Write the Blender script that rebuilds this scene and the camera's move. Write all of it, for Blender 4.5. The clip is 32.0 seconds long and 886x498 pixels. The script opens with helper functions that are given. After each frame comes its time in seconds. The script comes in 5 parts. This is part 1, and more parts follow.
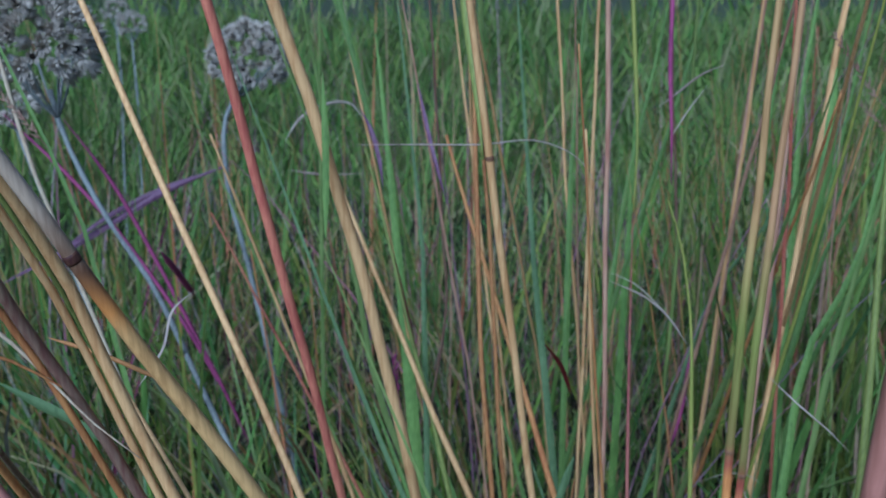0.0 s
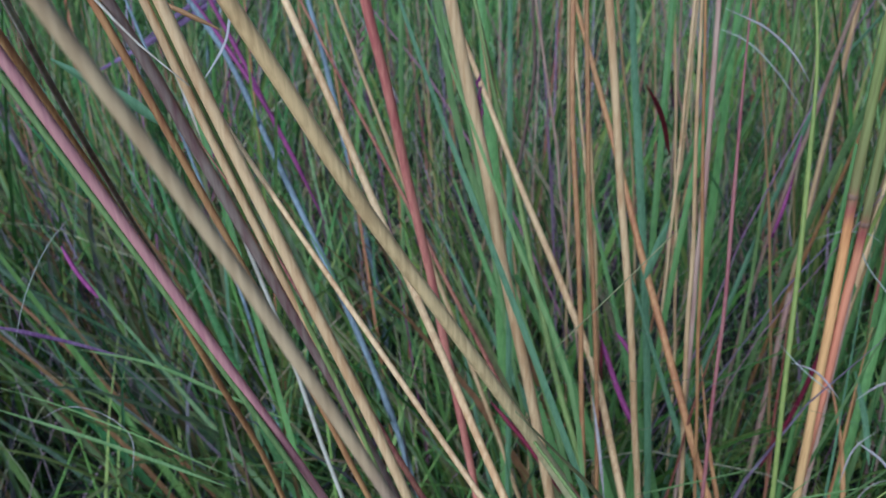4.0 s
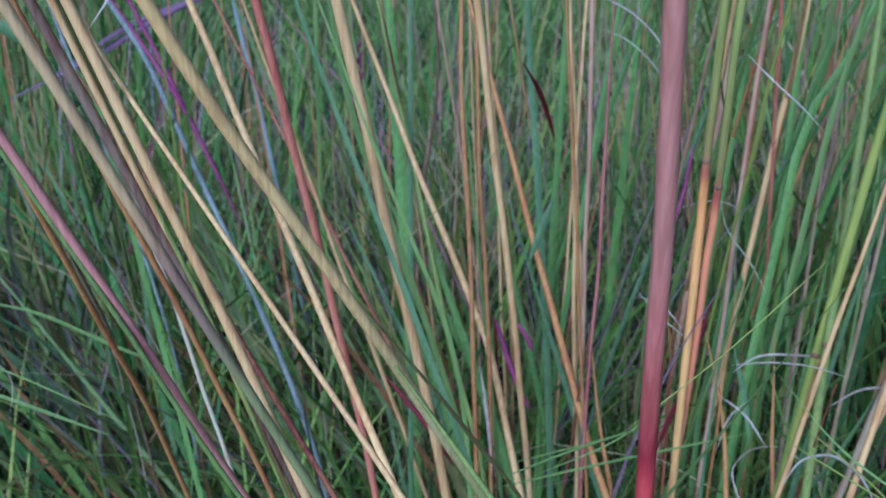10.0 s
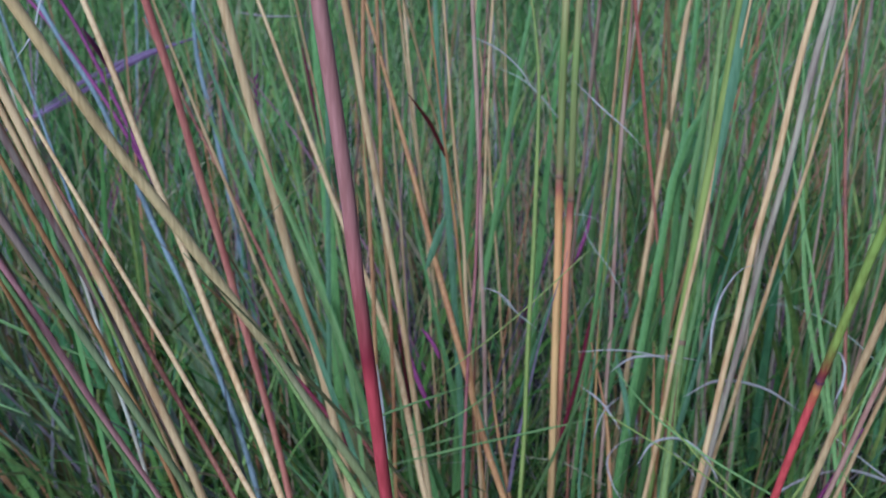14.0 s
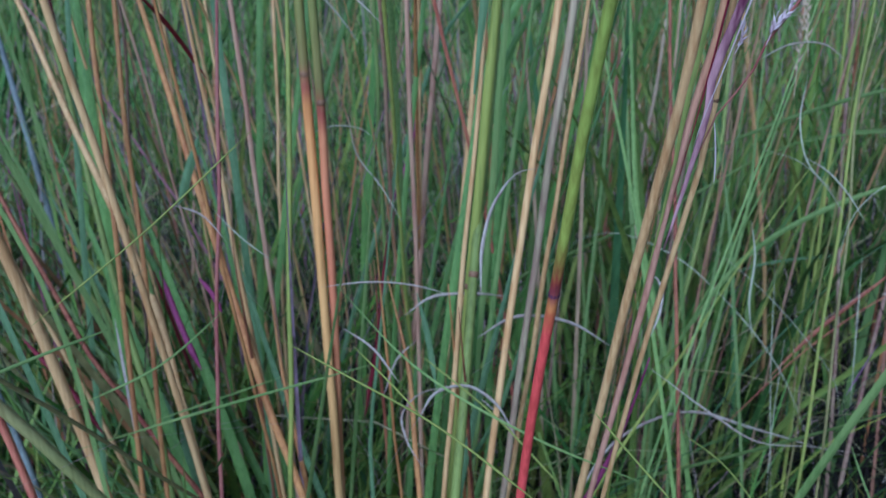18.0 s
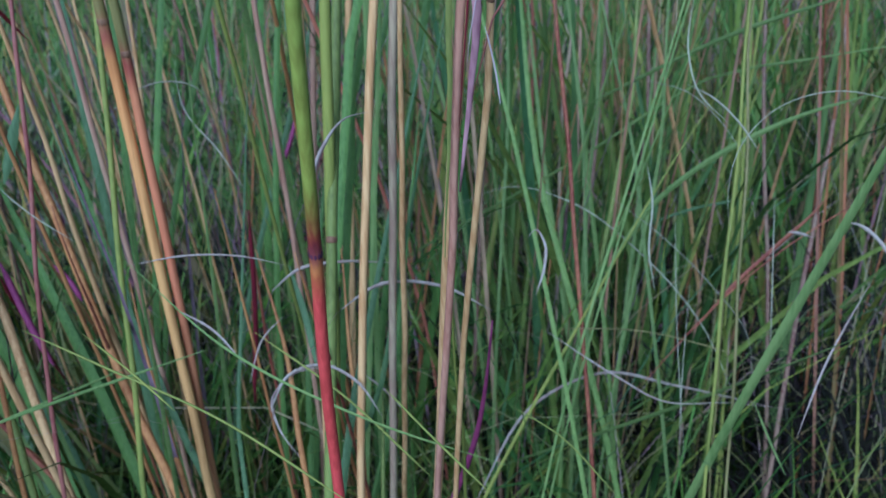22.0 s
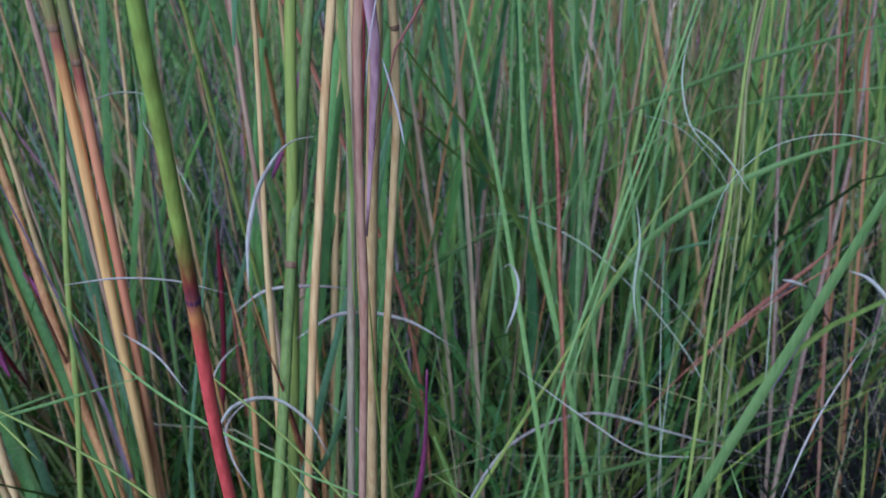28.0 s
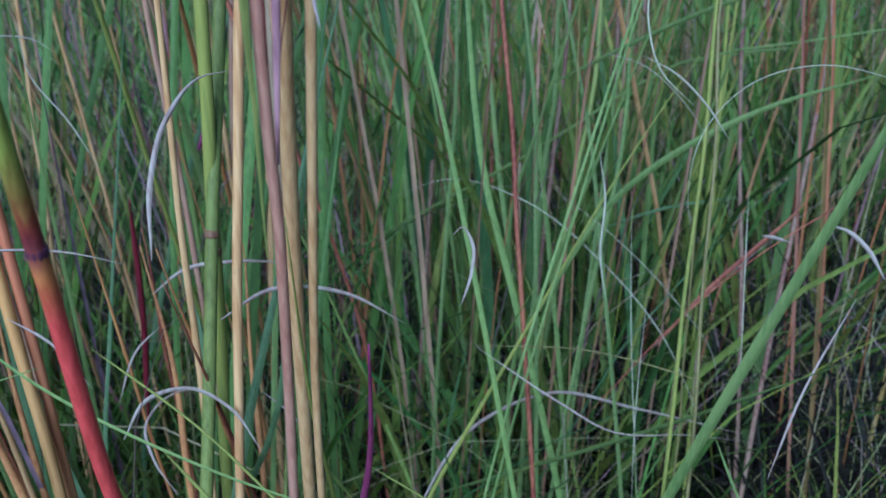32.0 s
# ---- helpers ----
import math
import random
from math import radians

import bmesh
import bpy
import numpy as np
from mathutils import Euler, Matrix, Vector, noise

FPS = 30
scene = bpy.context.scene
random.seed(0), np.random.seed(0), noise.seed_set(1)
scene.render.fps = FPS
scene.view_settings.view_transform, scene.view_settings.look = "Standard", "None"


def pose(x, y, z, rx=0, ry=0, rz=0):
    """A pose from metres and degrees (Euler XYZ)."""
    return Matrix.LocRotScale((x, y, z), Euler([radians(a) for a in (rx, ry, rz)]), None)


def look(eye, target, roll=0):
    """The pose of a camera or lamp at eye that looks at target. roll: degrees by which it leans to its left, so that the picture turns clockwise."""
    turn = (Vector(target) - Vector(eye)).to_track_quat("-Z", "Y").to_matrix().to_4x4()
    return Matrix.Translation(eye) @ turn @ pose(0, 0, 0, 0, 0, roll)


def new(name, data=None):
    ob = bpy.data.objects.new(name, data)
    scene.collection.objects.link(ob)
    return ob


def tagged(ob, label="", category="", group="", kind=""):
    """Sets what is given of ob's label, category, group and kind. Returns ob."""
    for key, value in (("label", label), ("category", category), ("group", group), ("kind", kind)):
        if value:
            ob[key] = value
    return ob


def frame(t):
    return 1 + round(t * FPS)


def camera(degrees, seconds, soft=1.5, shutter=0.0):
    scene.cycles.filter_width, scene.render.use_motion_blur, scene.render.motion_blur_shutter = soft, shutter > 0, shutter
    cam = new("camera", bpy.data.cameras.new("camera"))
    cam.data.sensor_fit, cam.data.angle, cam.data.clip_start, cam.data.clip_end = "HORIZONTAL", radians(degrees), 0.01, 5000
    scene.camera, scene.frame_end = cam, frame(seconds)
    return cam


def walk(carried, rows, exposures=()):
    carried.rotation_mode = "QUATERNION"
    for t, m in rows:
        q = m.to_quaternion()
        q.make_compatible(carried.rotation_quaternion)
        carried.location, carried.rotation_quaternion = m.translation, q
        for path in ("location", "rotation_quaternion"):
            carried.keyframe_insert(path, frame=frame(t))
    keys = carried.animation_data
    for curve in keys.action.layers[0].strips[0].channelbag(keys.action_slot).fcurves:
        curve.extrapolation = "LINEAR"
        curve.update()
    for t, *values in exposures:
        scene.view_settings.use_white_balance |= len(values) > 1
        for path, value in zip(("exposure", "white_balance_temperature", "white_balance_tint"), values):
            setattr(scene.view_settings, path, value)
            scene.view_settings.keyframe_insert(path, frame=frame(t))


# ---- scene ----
cam = camera(55.4, 32.0)
cam.data.dof.use_dof, cam.data.dof.focus_distance, cam.data.dof.aperture_fstop = True, 0.17, 42.0
METRES, EYE, TILT, LEAN, TURN = 0.46, 0.62, -18.0, 0.0, 0.0
ROWS = [
    (0.0, 0.0, 0.0, 0.0, 0.0, 0.0, -0.0),
    (0.5, -0.0101, 0.0078, -0.0268, 0.12, -0.29, -0.39),
    (1.0, -0.0133, 0.0164, -0.0455, 0.11, -0.64, -0.64),
    (1.5, -0.0212, 0.0244, -0.058, 0.1, -1.02, -0.76),
    (2.0, -0.0278, 0.0333, -0.0709, 0.36, -1.99, -0.79),
    (2.5, -0.0133, 0.0483, -0.0873, 1.99, -5.88, -0.95),
    (3.0, -0.0062, 0.0488, -0.0946, 4.28, -8.15, -1.18),
    (3.5, -0.0065, 0.0537, -0.1078, 5.22, -9.41, -1.0),
    (5.5, 0.0033, 0.0606, -0.1169, 5.24, -8.85, 0.08),
    (6.0, 0.0028, 0.06, -0.1195, 4.82, -8.37, 0.24),
    (6.5, 0.0104, 0.063, -0.1305, 3.66, -7.59, 0.16),
    (7.0, 0.0189, 0.0624, -0.1399, 2.9, -7.21, 0.04),
    (7.5, 0.022, 0.0608, -0.1524, 2.62, -6.96, -0.2),
    (8.0, 0.029, 0.0596, -0.1601, 2.5, -6.91, -0.39),
    (8.5, 0.0344, 0.0507, -0.1708, 2.42, -6.75, -0.6),
    (9.0, 0.0448, 0.0427, -0.1845, 2.3, -6.24, -0.92),
    (9.5, 0.0538, 0.0302, -0.1928, 2.39, -5.67, -1.23),
    (10.0, 0.0612, 0.0149, -0.1948, 2.59, -4.9, -1.42),
    (10.5, 0.0686, 0.0001, -0.1972, 2.81, -4.12, -1.81),
    (11.0, 0.0805, -0.0112, -0.2036, 2.96, -3.62, -1.91),
    (11.5, 0.0915, -0.0247, -0.2123, 3.16, -3.29, -2.06),
    (12.0, 0.1053, -0.0383, -0.2132, 3.28, -2.8, -2.02),
    (12.5, 0.1166, -0.0547, -0.2129, 3.27, -2.22, -1.88),
    (13.0, 0.1337, -0.0642, -0.2159, 3.03, -1.78, -1.65),
    (13.5, 0.1501, -0.0764, -0.2216, 2.83, -1.46, -1.43),
    (14.0, 0.1744, -0.083, -0.2288, 2.56, -1.38, -1.29),
    (14.5, 0.1932, -0.0856, -0.2464, 2.35, -1.39, -1.41),
    (16.5, 0.2717, -0.0271, -0.2497, -0.25, -2.59, -0.51),
    (17.0, 0.2783, -0.0068, -0.2524, -0.93, -2.8, -0.24),
    (17.5, 0.2998, 0.0288, -0.2569, -1.89, -3.09, 0.29),
    (18.0, 0.3212, 0.0623, -0.2739, -2.94, -3.48, 0.93),
    (18.5, 0.3361, 0.0892, -0.2782, -4.12, -3.59, 1.54),
    (19.0, 0.3529, 0.1087, -0.2831, -5.3, -3.72, 2.2),
    (19.5, 0.3639, 0.1191, -0.2843, -6.25, -3.78, 2.72),
    (20.0, 0.3715, 0.1257, -0.2871, -6.64, -3.83, 3.34),
    (20.5, 0.3824, 0.134, -0.2891, -6.58, -4.21, 3.91),
    (21.0, 0.3956, 0.1359, -0.2889, -6.13, -4.76, 4.5),
    (21.5, 0.4098, 0.136, -0.2884, -5.68, -5.2, 4.95),
    (22.0, 0.4217, 0.1322, -0.292, -4.75, -5.52, 4.59),
    (22.5, 0.4425, 0.13, -0.2805, -3.7, -6.05, 4.23),
    (23.0, 0.4656, 0.1251, -0.2813, -0.99, -6.82, 3.68),
    (23.5, 0.4756, 0.1301, -0.2795, 0.69, -7.31, 2.59),
    (24.0, 0.4741, 0.134, -0.2771, 1.46, -7.35, 1.78),
    (24.5, 0.4784, 0.1352, -0.2773, 1.2, -6.77, 1.32),
    (25.0, 0.4793, 0.1349, -0.2762, 0.92, -6.26, 1.21),
    (25.5, 0.4841, 0.1352, -0.2791, 0.62, -5.91, 1.36),
    (27.5, 0.4816, 0.1469, -0.2846, -1.45, -4.94, 1.6),
    (28.0, 0.4756, 0.1662, -0.2823, -2.28, -4.64, 1.89),
    (28.5, 0.4831, 0.1913, -0.2876, -3.26, -4.64, 2.46),
    (29.0, 0.4848, 0.2103, -0.2871, -3.97, -4.76, 3.26),
    (29.5, 0.4887, 0.2215, -0.2868, -4.49, -4.84, 3.72),
    (30.0, 0.489, 0.2328, -0.2878, -4.96, -4.94, 3.86),
    (30.5, 0.4881, 0.2363, -0.2923, -5.24, -5.16, 3.65),
    (31.0, 0.4859, 0.2382, -0.296, -5.5, -5.34, 3.55),
    (31.5, 0.4825, 0.2402, -0.3023, -5.66, -5.51, 3.51),
    (32.0, 0.4812, 0.2409, -0.3064, -5.82, -5.59, 3.42),
]
walk(cam, [(t, pose(0, 0, EYE, TILT, LEAN, TURN) @ pose(METRES * x, METRES * y, METRES * z, 90 + pitch, roll, yaw)) for t, x, y, z, yaw, pitch, roll in ROWS],
     exposures=((0, -0.28, 4340, 5), (2, -0.25, 4280, 5), (5, 0.08, 4180, 6), (10, 0.11, 4130, 6), (14, -0.02, 4130, 6), (18, -0.14, 4130, 5), (24, -0.10, 4130, 4), (32, -0.02, 4130, 4)))

# ---- light ----
SUN_EL, SUN_AZ = 40.0, 202.0
world = bpy.data.worlds.new("overcast_evening")
scene.world = world
world.use_nodes = True
wn = world.node_tree
wn.nodes.clear()
sky = wn.nodes.new("ShaderNodeTexSky")
sky.sky_type, sky.sun_disc = 'NISHITA', False
sky.sun_elevation, sky.sun_rotation = radians(SUN_EL), radians(SUN_AZ)
sky.air_density, sky.dust_density, sky.ozone_density = 1.0, 0.6, 2.5
bg = wn.nodes.new("ShaderNodeBackground")
bg.inputs["Strength"].default_value = 0.07
wo = wn.nodes.new("ShaderNodeOutputWorld")
wn.links.new(sky.outputs[0], bg.inputs[0])
wn.links.new(bg.outputs[0], wo.inputs[0])
sun_data = bpy.data.lights.new("sun", 'SUN')
sun_data.energy, sun_data.angle, sun_data.color = 4.4, radians(46), (1.0, 0.98, 0.95)
sun = new("sun", sun_data)
sun.matrix_world = look((0, 0, 10), (0 - 10 * math.sin(radians(SUN_AZ)) / math.tan(radians(SUN_EL)),
                                     0 - 10 * math.cos(radians(SUN_AZ)) / math.tan(radians(SUN_EL)), 0))


# ---- materials ----
def tree_of(name):
    m = bpy.data.materials.new(name)
    m.use_nodes = True
    nt = m.node_tree
    nt.nodes.clear()
    return m, nt, nt.nodes.new("ShaderNodeOutputMaterial")


def fibre(name, base, streak, rough=0.55, glow=0.0, spread=0.12, along=(900, 900, 45), zones=()):
    """Dry or living plant skin: fine streaks along the stem, larger stains, some light through it."""
    m, nt, out = tree_of(name)
    N, L = nt.nodes.new, nt.links.new
    co = N("ShaderNodeTexCoord")
    mp = N("ShaderNodeMapping")
    mp.inputs["Scale"].default_value = along
    L(co.outputs["Object"], mp.inputs[0])
    fine = N("ShaderNodeTexNoise")
    fine.inputs["Scale"].default_value, fine.inputs["Detail"].default_value = 1.0, 4
    L(mp.outputs[0], fine.inputs["Vector"])
    big = N("ShaderNodeTexNoise")
    big.inputs["Scale"].default_value, big.inputs["Detail"].default_value = 28, 3
    L(co.outputs["Object"], big.inputs["Vector"])
    add = N("ShaderNodeMath")
    add.operation = 'MULTIPLY_ADD'
    add.inputs[1].default_value, add.inputs[2].default_value = 0.55, 0.0
    L(fine.outputs[0], add.inputs[0])
    half = N("ShaderNodeMath")
    half.operation = 'MULTIPLY_ADD'
    half.inputs[1].default_value = 0.5
    L(big.outputs[0], half.inputs[0])
    L(add.outputs[0], half.inputs[2])
    ramp = N("ShaderNodeValToRGB")
    ramp.color_ramp.elements[0].position, ramp.color_ramp.elements[0].color = 0.41, (*streak, 1)
    ramp.color_ramp.elements[1].position, ramp.color_ramp.elements[1].color = 0.60, (*base, 1)
    L(half.outputs[0], ramp.inputs[0])
    info = N("ShaderNodeObjectInfo")
    hsv = N("ShaderNodeHueSaturation")
    val = N("ShaderNodeMapRange")
    val.inputs[3].default_value, val.inputs[4].default_value = 1 - spread, 1 + spread
    L(info.outputs["Random"], val.inputs[0])
    L(val.outputs[0], hsv.inputs["Value"])
    L(ramp.outputs[0], hsv.inputs["Color"])
    colour = hsv.outputs[0]
    if zones:  # tints by height above the ground, as the living stem ripens
        sep = N("ShaderNodeSeparateXYZ")
        L(co.outputs["Object"], sep.inputs[0])
        low, high = zones[0][0], zones[-1][0]
        wob = N("ShaderNodeMath")
        wob.operation = 'MULTIPLY_ADD'
        wob.inputs[1].default_value = 0.006
        L(fine.outputs[0], wob.inputs[0])
        L(sep.outputs[2], wob.inputs[2])
        rng = N("ShaderNodeMapRange")
        rng.inputs[1].default_value, rng.inputs[2].default_value = low, high
        L(wob.outputs[0], rng.inputs[0])
        tint = N("ShaderNodeValToRGB")
        for i, (z, c) in enumerate(zones):
            e = tint.color_ramp.elements[i] if i < 2 else tint.color_ramp.elements.new(1.0)
            e.position, e.color = (z - low) / (high - low), (*c, 1)
        L(rng.outputs[0], tint.inputs[0])
        mul = N("ShaderNodeMix")
        mul.data_type, mul.blend_type = 'RGBA', 'MULTIPLY'
        mul.inputs[0].default_value = 1.0
        L(hsv.outputs[0], mul.inputs[6])
        L(tint.outputs[0], mul.inputs[7])
        colour = mul.outputs[2]
    finish(nt, out, colour, fine.outputs[0], rough, glow, 0.2)
    return m


def finish(nt, out, colour, relief, rough, glow, gloss=0.35):
    N, L = nt.nodes.new, nt.links.new
    p = N("ShaderNodeBsdfPrincipled")
    p.inputs["Roughness"].default_value = rough
    p.inputs["Specular IOR Level"].default_value = gloss
    L(colour, p.inputs["Base Color"])
    bump = N("ShaderNodeBump")
    bump.inputs["Strength"].default_value, bump.inputs["Distance"].default_value = 0.5, 0.0004
    L(relief, bump.inputs["Height"])
    L(bump.outputs[0], p.inputs["Normal"])
    if not glow:
        L(p.outputs[0], out.inputs[0])
        return
    tr = N("ShaderNodeBsdfTranslucent")
    L(colour, tr.inputs["Color"])
    mix = N("ShaderNodeMixShader")
    mix.inputs[0].default_value = glow
    L(p.outputs[0], mix.inputs[1])
    L(tr.outputs[0], mix.inputs[2])
    L(mix.outputs[0], out.inputs[0])


def meadow(name, stops, rough=0.6, glow=0.3):
    """Many blades in one mesh: each blade takes its own colour from the ramp."""
    m, nt, out = tree_of(name)
    N, L = nt.nodes.new, nt.links.new
    geo = N("ShaderNodeNewGeometry")
    ramp = N("ShaderNodeValToRGB")
    el = ramp.color_ramp.elements
    for i, c in enumerate(stops):
        e = el[i] if i < 2 else el.new(1.0)
        e.position, e.color = i / (len(stops) - 1), (*c, 1)
    L(geo.outputs["Random Per Island"], ramp.inputs[0])
    co = N("ShaderNodeTexCoord")
    mp = N("ShaderNodeMapping")
    mp.inputs["Scale"].default_value = (300, 300, 14)
    L(co.outputs["Object"], mp.inputs[0])
    no = N("ShaderNodeTexNoise")
    no.inputs["Detail"].default_value = 3
    no.inputs["Scale"].default_value = 1.0
    L(mp.outputs[0], no.inputs["Vector"])
    val = N("ShaderNodeMapRange")
    val.inputs[1].default_value, val.inputs[2].default_value = 0.25, 0.75
    val.inputs[3].default_value, val.inputs[4].default_value = 0.65, 1.3
    L(no.outputs[0], val.inputs[0])
    patch = N("ShaderNodeTexNoise")
    patch.inputs["Scale"].default_value, patch.inputs["Detail"].default_value = 5.0, 2
    L(co.outputs["Object"], patch.inputs["Vector"])
    ripe = N("ShaderNodeMapRange")
    ripe.inputs[1].default_value, ripe.inputs[2].default_value = 0.3, 0.7
    ripe.inputs[3].default_value, ripe.inputs[4].default_value = 0.498, 0.47
    L(patch.outputs[0], ripe.inputs[0])
    hsv = N("ShaderNodeHueSaturation")
    hsv.inputs["Saturation"].default_value = 1.05
    L(ripe.outputs[0], hsv.inputs["Hue"])
    L(val.outputs[0], hsv.inputs["Value"])
    L(ramp.outputs[0], hsv.inputs["Color"])
    finish(nt, out, hsv.outputs[0], no.outputs[0], rough, glow, 0.12)
    return m


SKIN = {
    "tan": fibre("dry_tan_straw", (0.68, 0.405, 0.165), (0.49, 0.25, 0.09)),
    "cream": fibre("pale_cream_straw", (0.521, 0.409, 0.26), (0.384, 0.26, 0.155)),
    "pale": fibre("pale_mauve_straw", (0.459, 0.335, 0.192), (0.31, 0.192, 0.124)),
    "tanpink": fibre("pinkish_straw", (0.49, 0.285, 0.17), (0.35, 0.16, 0.10)),
    "orange": fibre("orange_straw", (0.48, 0.225, 0.07), (0.33, 0.125, 0.042)),
    "rust": fibre("rust_red_straw", (0.322, 0.118, 0.0558), (0.161, 0.0372, 0.0248)),
    "red": fibre("brick_red_straw", (0.64, 0.22, 0.125), (0.46, 0.12, 0.08)),
    "pink": fibre("rose_pink_stem", (0.521, 0.223, 0.161), (0.397, 0.143, 0.124)),
    "dusty": fibre("dusty_pink_stem", (0.285, 0.105, 0.0744), (0.198, 0.0496, 0.0434)),
    "crimson": fibre("crimson_stem", (0.167, 0.0186, 0.0279), (0.093, 0.00744, 0.0155)),
    "magenta": fibre("magenta_stem", (0.26, 0.05, 0.12), (0.16, 0.025, 0.08)),
    "mauve": fibre("mauve_stem", (0.26, 0.167, 0.105), (0.155, 0.0682, 0.0496)),
    "green": fibre("fresh_green_stem", (0.20, 0.24, 0.06), (0.13, 0.16, 0.04), glow=0.1),
    "yellowgreen": fibre("yellow_green_stem", (0.33, 0.32, 0.06), (0.23, 0.24, 0.045), glow=0.1),
    "olive": fibre("olive_green_stem", (0.25, 0.27, 0.06), (0.16, 0.17, 0.04)),
    "yellow": fibre("straw_yellow_stem", (0.26, 0.211, 0.0744), (0.167, 0.136, 0.0434)),
    "teal": fibre("blue_green_leaf", (0.15, 0.21, 0.085), (0.10, 0.145, 0.055), glow=0.2),
    "leaf": fibre("green_leaf", (0.27, 0.33, 0.095), (0.18, 0.245, 0.062), glow=0.3, spread=0.25),
    "sheath": fibre("striped_mauve_sheath", (0.48, 0.25, 0.25), (0.10, 0.02, 0.045), along=(420, 420, 9)),
    "sheath_pale": fibre("papery_pale_sheath", (0.62, 0.48, 0.44), (0.44, 0.28, 0.28)),
    "grey": fibre("woolly_grey_stem", (0.27, 0.27, 0.24), (0.14, 0.14, 0.125), rough=0.9),
    "node": fibre("dark_stem_node", (0.124, 0.0558, 0.031), (0.0558, 0.0186, 0.0186)),
    "node_pale": fibre("brown_stem_node", (0.236, 0.124, 0.062), (0.136, 0.062, 0.0372)),
    "node_plum": fibre("purple_stem_node", (0.124, 0.0434, 0.0744), (0.062, 0.0186, 0.0434)),
    "curl": fibre("bleached_mauve_leaf", (0.54, 0.43, 0.34), (0.36, 0.24, 0.20), glow=0.2),
    "thread": fibre("pale_thread", (0.46, 0.42, 0.27), (0.34, 0.28, 0.20)),
    "bract": fibre("dry_grey_bract", (0.62, 0.54, 0.43), (0.40, 0.33, 0.26), rough=0.85, glow=0.15),
    "seed": fibre("dark_flower_centre", (0.0372, 0.0248, 0.0186), (0.0124, 0.0093, 0.0062), rough=0.9),
    "green_red": fibre("green_to_red_stem", (0.84, 0.82, 0.82), (0.58, 0.53, 0.50), zones=((0.20, (0.84, 0.10, 0.10)), (0.404, (0.90, 0.12, 0.10)), (0.412, (0.80, 0.30, 0.08)), (0.4155, (0.24, 0.05, 0.07)), (0.419, (0.32, 0.06, 0.035)), (0.424, (0.36, 0.26, 0.05)), (0.429, (0.44, 0.46, 0.07)), (0.56, (0.32, 0.42, 0.07)))),
    "tan_mauve": fibre("tan_to_mauve_stem", (0.70, 0.68, 0.68), (0.48, 0.44, 0.42), zones=((0.40, (0.36, 0.36, 0.12)), (0.463, (0.38, 0.36, 0.14)), (0.474, (0.38, 0.26, 0.16)), (0.485, (0.42, 0.24, 0.16)), (0.497, (0.80, 0.51, 0.23)), (0.60, (0.80, 0.52, 0.22)))),
    "pink_crimson": fibre("pink_to_crimson_stem", (0.74, 0.70, 0.70), (0.52, 0.46, 0.44), zones=((0.30, (0.64, 0.10, 0.09)), (0.445, (0.66, 0.085, 0.085)), (0.452, (0.36, 0.04, 0.05)), (0.462, (0.52, 0.12, 0.10)), (0.49, (0.64, 0.27, 0.20)), (0.62, (0.66, 0.32, 0.22)))),
    "brown_tan": fibre("brown_to_golden_stem", (0.76, 0.74, 0.74), (0.52, 0.48, 0.46), zones=((0.33, (0.40, 0.38, 0.12)), (0.38, (0.62, 0.50, 0.20)), (0.42, (0.88, 0.58, 0.22)), (0.50, (0.92, 0.57, 0.21)), (0.55, (0.92, 0.54, 0.19)), (0.557, (0.80, 0.34, 0.08)), (0.566, (0.24, 0.12, 0.06)), (0.58, (0.62, 0.46, 0.31)), (0.66, (0.74, 0.58, 0.40)))),
    "green_orange": fibre("green_to_orange_stem", (0.84, 0.82, 0.82), (0.58, 0.53, 0.50), zones=((0.20, (0.50, 0.32, 0.12)), (0.36, (0.80, 0.42, 0.13)), (0.43, (0.78, 0.34, 0.10)), (0.437, (0.40, 0.12, 0.07)), (0.446, (0.26, 0.20, 0.06)), (0.495, (0.30, 0.32, 0.07)), (0.54, (0.58, 0.36, 0.14)))),
    "green_rust": fibre("green_to_rust_stem", (0.84, 0.82, 0.82), (0.58, 0.53, 0.50), zones=((0.20, (0.50, 0.30, 0.11)), (0.36, (0.64, 0.22, 0.10)), (0.42, (0.68, 0.26, 0.11)), (0.428, (0.36, 0.09, 0.06)), (0.437, (0.25, 0.20, 0.06)), (0.495, (0.30, 0.32, 0.07)), (0.54, (0.56, 0.32, 0.14)))),
    "pinkpale": fibre("flesh_pink_straw", (0.62, 0.58, 0.60), (0.46, 0.37, 0.38), zones=((0.30, (0.76, 0.42, 0.26)), (0.40, (0.86, 0.46, 0.27)), (0.445, (0.86, 0.45, 0.28)), (0.475, (0.84, 0.46, 0.22)), (0.55, (0.84, 0.48, 0.20)))),
    "edge": fibre("red_edged_green_leaf", (0.30, 0.30, 0.07), (0.20, 0.22, 0.05), glow=0.15),
    "lush": fibre("deep_green_leaf", (0.17, 0.25, 0.055), (0.11, 0.17, 0.038), glow=0.2, spread=0.3),
    "lightgreen": fibre("light_green_leaf", (0.27, 0.34, 0.085), (0.19, 0.255, 0.06), glow=0.3, spread=0.2),
    "redleaf": fibre("dark_red_leaf", (0.186, 0.0217, 0.0248), (0.0992, 0.0093, 0.0124), glow=0.15),
    "plum": fibre("plum_purple_leaf", (0.186, 0.105, 0.143), (0.0868, 0.031, 0.0682)),
}


